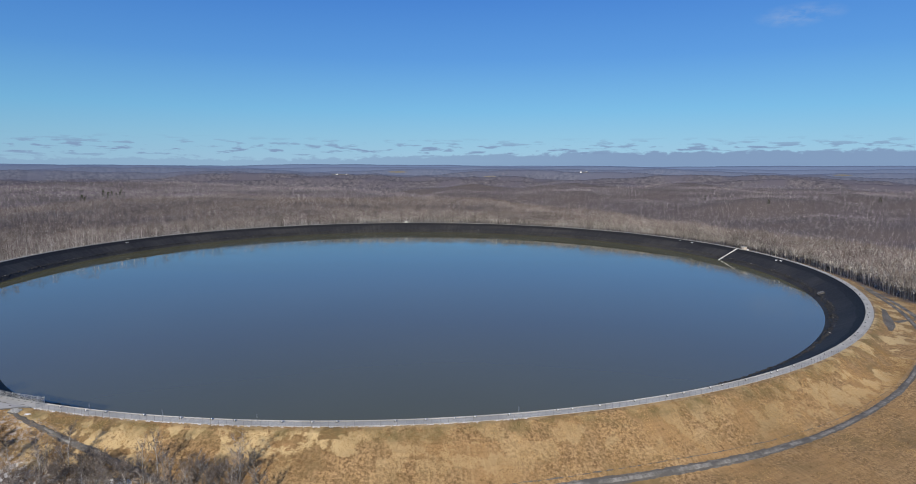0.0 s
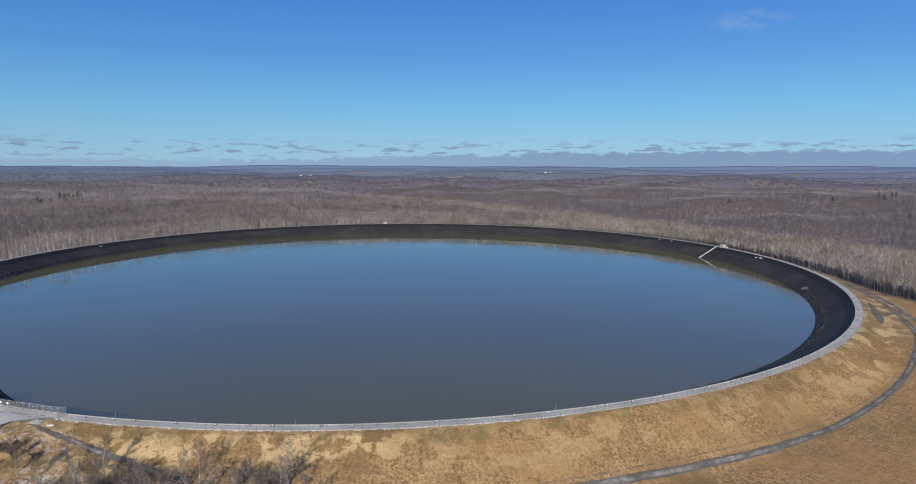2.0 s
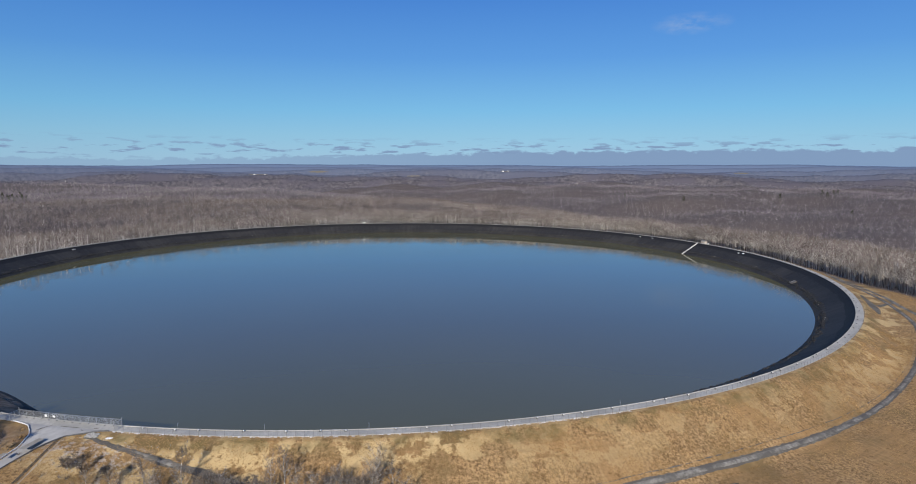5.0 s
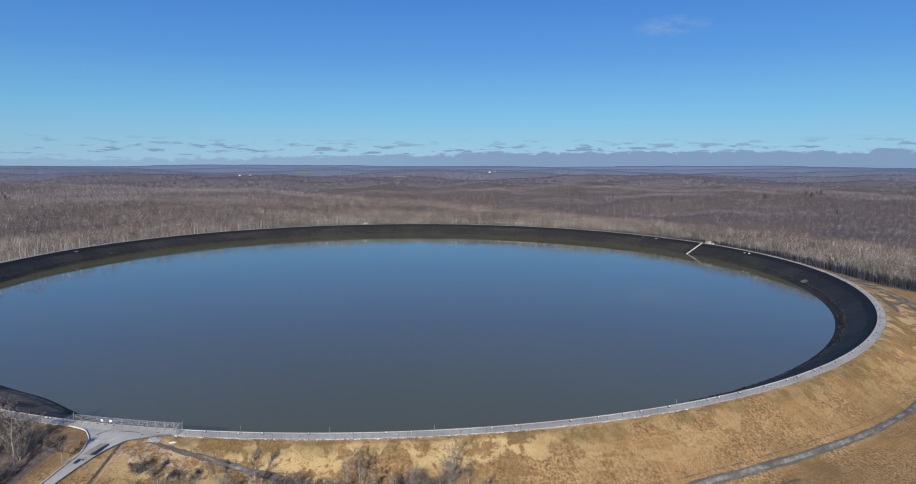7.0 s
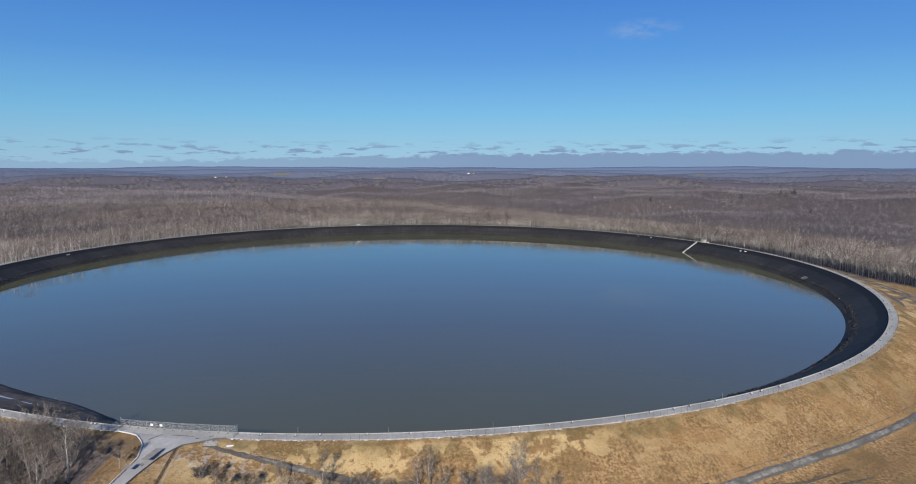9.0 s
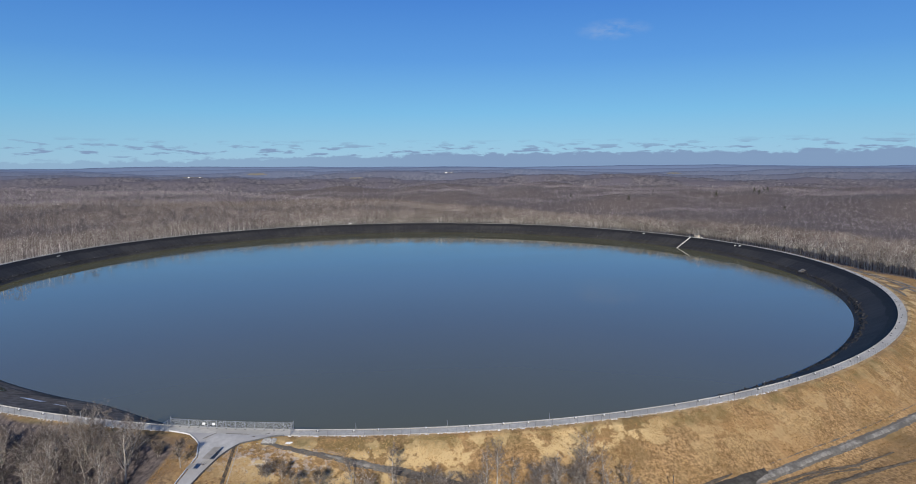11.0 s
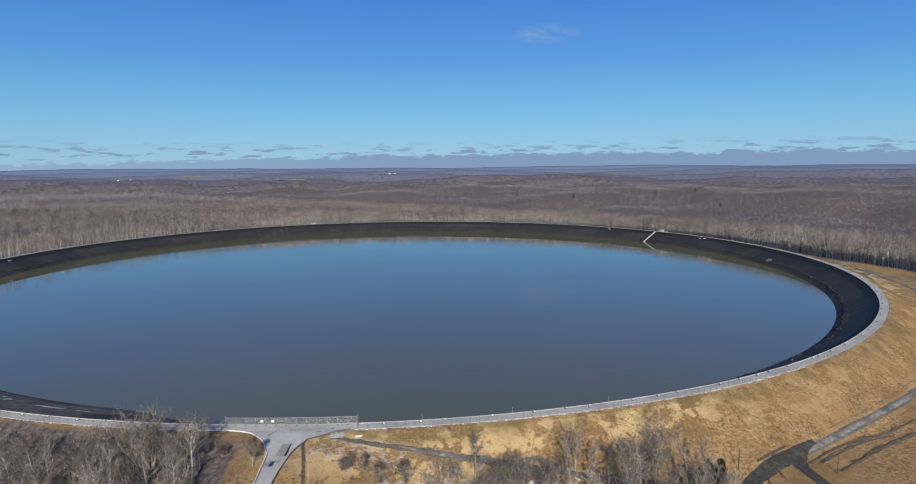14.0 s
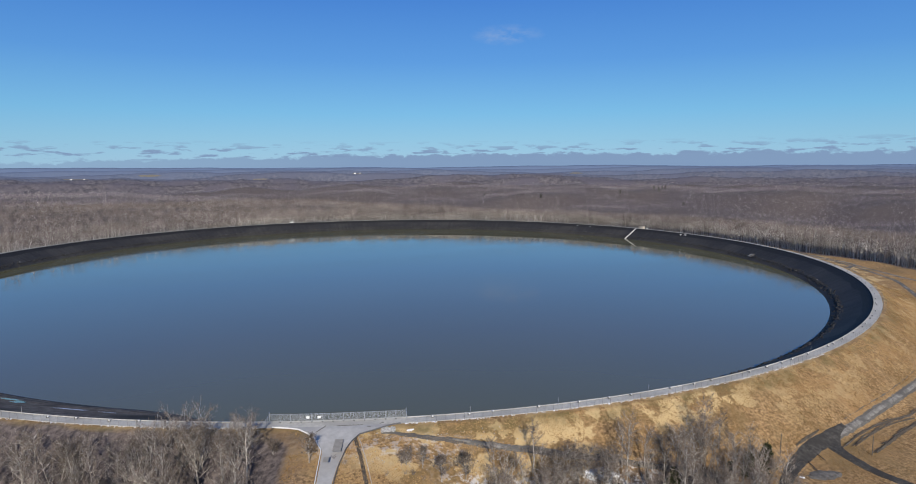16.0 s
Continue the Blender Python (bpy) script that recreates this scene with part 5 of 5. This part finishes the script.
tagged(new("dry_grass", soup("dry_grass", np.concatenate([tufts(110000, 71, (-112, -45), (384.2, 412)), tufts(60000, 72, (-92, -38), (410, 455)), tufts(9000, 73, (-45, -26), (384.5, 430))]), [STRAW])), "dry golden grass tufts on the outer bank", "grass", kind="stuff")


# ---- logs, poles and litter by the junction ----
log_rng = np.random.RandomState(21)
log_meshes = []
for i in range(6):
    log_meshes.append(tube_mesh("log", (-5, 0, 0), (5, log_rng.uniform(-.2, .2), 0.05), 0.17, LOG, 8, 0.1))


def lay_log(deg, r, turn, size, up=0.2):
    ob = tagged(new("log", log_meshes[log_rng.randint(6)]), "long weathered dark log lying in dry grass", "log", "felled logs")
    p = drop(*polar(deg, r), up)
    ob.matrix_basis = Matrix.Translation(p) @ pose(0, 0, 0, 0, log_rng.uniform(-2, 2), deg + 90 + turn) @ Matrix.Diagonal((size, 1, 1, 1))


for row, count in (([(-84.9, 414.9), (-83.4, 412.9), (-81.6, 412.2), (-79.8, 413.0), (-78.1, 415.2), (-75.2, 416.0)], 20), ([(-84.5, 416.2), (-82.8, 414.4), (-81.2, 413.7), (-79.7, 414.5), (-78.0, 417.0)], 14), ([(-84.2, 421.6), (-81.69, 419.4), (-79.0, 419.0), (-77.1, 420.4)], 10)):
    for i in range(count):
        f = (i + log_rng.uniform(0, 1)) / count * (len(row) - 1.001)
        k = int(f)
        (a0, r0), (a1, r1) = row[k], row[k + 1]
        g = f - k
        (x0, y0), (x1, y1) = polar(a0, r0), polar(a1, r1)
        deg = a0 + (a1 - a0) * g
        lay_log(deg, r0 + (r1 - r0) * g + log_rng.uniform(-.4, .4), math.degrees(math.atan2(y1 - y0, x1 - x0)) - deg - 90 + log_rng.uniform(-5, 5), log_rng.uniform(.35, .7), 0.2 + .2 * (i % 2))
lay_log(-86.95, 414.9, 62, .7, 0.35)
lay_log(-88.0, 417.3, 60, .8, 0.35)


def mound(name, line, width, tall, mat, label, category):
    """A ragged low windrow along (angle, radius) points."""
    rng = np.random.RandomState(len(line) + int(width * 10))
    pts = [Vector((*polar(a, r), 0)) for a, r in line]
    along = np.r_[0, np.cumsum([(q - p).length for p, q in zip(pts[:-1], pts[1:])])]
    n = max(10, int(along[-1] / 0.8))
    verts, faces = [], []

    def place(f):
        u = f * along[-1]
        return Vector((float(np.interp(u, along, [p.x for p in pts])), float(np.interp(u, along, [p.y for p in pts])), 0))

    for i in range(n + 1):
        c = place(i / n)
        side = (place(min(1, i / n + .08)) - place(max(0, i / n - .08))).cross(Vector((0, 0, 1))).normalized()
        w = width * (0.35 + 0.65 * math.sin(math.pi * (i + .3) / (n + .6))) * rng.uniform(.8, 1.2)
        for j in range(7):
            u = j / 3 - 1
            p = c + side * (u * w / 2)
            h = tall * (1 - u * u) * rng.uniform(.6, 1.3)
            verts.append(drop(p.x, p.y, h - 0.05))
    for i in range(n):
        for j in range(6):
            k = i * 7 + j
            faces.append((k, k + 1, k + 8, k + 7))
    tagged(new(name, mesh_of(name, verts, faces, mat)), label, category)


mound("soil_windrow", [(-87.5, 409.2), (-85.2, 406.9)], 1.1, 0.4, DARK_SOIL, "dark windrow of soil and brush beside the road", "soil heap")
mound("brush_windrow", [(-84.2, 422.4), (-83.0, 421.3), (-81.69, 420.2), (-80.2, 419.6), (-79.0, 419.7), (-77.1, 421.0), (-75, 423)], 1.7, 0.55, DARK_SOIL, "long curving dark windrow of brush beside the logs", "brush heap")
mound("brush_windrow", [(-84.9, 415.2), (-83.4, 413.3), (-81.6, 412.5), (-79.8, 413.3), (-78.1, 415.6), (-75.2, 416.4)], 0.8, 0.4, DARK_SOIL, "thin curving dark row of brush and logs", "brush heap")
mound("brush_windrow", [(-84.4, 416.6), (-82.8, 415.0), (-81.2, 414.4), (-79.7, 415.1), (-78.3, 417.5)], 0.8, 0.4, DARK_SOIL, "thin curving dark row of brush and logs", "brush heap")
mound("gravel_heap", [(-89.0, 421.5), (-87.4, 424)], 6.0, 0.3, GRAVEL, "low spread heap of grey gravel", "gravel heap")
mound("snow_patch", [(-89.35, 420.1), (-89.2, 421.2)], 1.6, 0.25, SNOW, "small remaining patch of old snow", "snow patch")
mound("snow_patch", [(-106.45, 386.5), (-106.1, 386.0)], 1.2, 0.25, SNOW, "small remaining patch of old snow", "snow patch")
mound("snow_patch", [(-98.9, 404.2), (-97.4, 406.4)], 5.0, 0.2, SNOW, "thin patch of old snow under bare trees", "snow patch")
for deg, r in ((-88.81, 410.2), (-84.56, 422.5)):
    root = tagged(new("pole"), "slim weathered wooden pole standing in the grass", "pole", "poles by the junction")
    part("shaft", tube_mesh("shaft", (0, 0, -0.5), (0, 0, 7.0), 0.17, LOG, 8, 0.13), root)
    part("cap", tube_mesh("cap", (0, 0, 7.0), (0, 0, 7.12), 0.14, DARK_STEEL, 8), root)
    root.matrix_basis = Matrix.Translation(drop(*polar(deg, r)))


# ---- a white van parked on the far crest ----
def van(deg):
    root = tagged(new("van"), "small white van parked on the far crest road", "van")
    bm = bmesh.new()
    box(bm, (5.6, 2.0, 0.9), (0, 0, 0.85), 0, 0.12)
    box(bm, (4.0, 1.9, 1.0), (-0.7, 0, 1.75), 0, 0.15)
    part("body", from_bm("body", bm, WHITE), root)
    part("windscreen", box_mesh("windscreen", (0.08, 1.6, 0.7), DARK_STEEL, 0.02, (1.32, 0, 1.75)), root)
    wheel = tube_mesh("wheel", (0, -0.12, 0), (0, 0.12, 0), 0.36, DARK_STEEL, 12)
    for x in (-1.7, 1.8):
        for y in (-0.95, 0.95):
            part("wheel", wheel, root, at=Matrix.Translation((x, y, 0.38)))
    root.matrix_basis = Matrix.Translation(ring_at(deg, 380.6, 0.02)) @ pose(0, 0, 0, 0, 0, deg + 90)


van(94.4)


# ---- farms on the far hills ----
def far_spot(az, d):
    x, y = -50 + d * math.sin(radians(az)), -570 + d * math.cos(radians(az))
    tree = bpy.context.evaluated_depsgraph_get()
    hit, place, _, _, _, _ = scene.ray_cast(tree, Vector((x, y, 400)), Vector((0, 0, -1)))
    return place if hit else Vector((x, y, 0))


def farm_field(az, d, half_w, half_d):
    """A cleared, gently domed field among the far woods."""
    bm = bmesh.new()
    rng = np.random.RandomState(int(d))
    p = far_spot(az, d)
    n = 28
    tree = bpy.context.evaluated_depsgraph_get()
    rim = []
    for i in range(n):
        a = 6.283 * i / n
        k = rng.uniform(.8, 1.1)
        u, v = math.cos(a) * half_w * k, math.sin(a) * half_d * k
        ux, uy = math.cos(radians(az)), -math.sin(radians(az))
        q = Vector((p.x + ux * u + math.sin(radians(az)) * v, p.y + uy * u + math.cos(radians(az)) * v, 400))
        hit, place, _, _, _, _ = scene.ray_cast(tree, q, Vector((0, 0, -1)))
        rim.append(bm.verts.new(place + Vector((0, 0, 1.5))))
    top = bm.verts.new((p.x, p.y, p.z + 2.0))
    for i in range(n):
        bm.faces.new((rim[i], rim[(i + 1) % n], top))
    tagged(new("farm_field", from_bm("farm_field", bm, FIELD)), "pale cleared farm field among distant woods", "field", "far fields")
    return p


def farmhouse(az, d, length, label):
    root = tagged(new("farmhouse"), label, "house", "far farm buildings")
    w, h = length * .5, length * .34
    part("wall", box_mesh("wall", (length, w, h), WHITE, 0.05, (0, 0, h / 2 - 2)), root)
    z = h - 2
    verts = [(-length * .53, -w * .56, z), (length * .53, -w * .56, z), (length * .53, w * .56, z), (-length * .53, w * .56, z), (-length * .53, 0, z + h * .6), (length * .53, 0, z + h * .6)]
    part("roof", mesh_of("roof", verts, [(0, 1, 5, 4), (2, 3, 4, 5), (0, 4, 3), (1, 2, 5), (3, 2, 1, 0)], CONCRETE), root, "pale pitched roof")
    root.matrix_basis = Matrix.Translation(far_spot(az, d)) @ pose(0, 0, 0, 0, 0, -az + 12)


for az, d, hw, hd in ((10.2, 4330, 90, 14), (-7.6, 4340, 60, 12), (4.4, 4380, 50, 10), (54.5, 4480, 90, 14), (-9.6, 4420, 70, 10), (41.5, 4500, 40, 10), (-4.3, 4560, 70, 10), (13.0, 4450, 40, 9), (33.5, 4560, 50, 9)):
    farm_field(az, d, hw, hd)
for az, d, size in ((10.0, 4325, 22), (10.5, 4330, 14), (9.4, 4335, 11), (-7.4, 4335, 18), (-7.9, 4340, 11), (53.9, 4470, 17), (55.2, 4475, 11), (54.7, 4480, 12), (56.0, 4470, 18), (2.6, 4480, 12), (41.4, 4495, 14), (-9.9, 4415, 12), (-9.0, 4420, 10), (12.8, 4445, 14), (13.3, 4450, 11)):
    farmhouse(az, d, size, "distant white farm building on a cleared hill" if size < 17 else "long pale distant barn on a cleared hill")
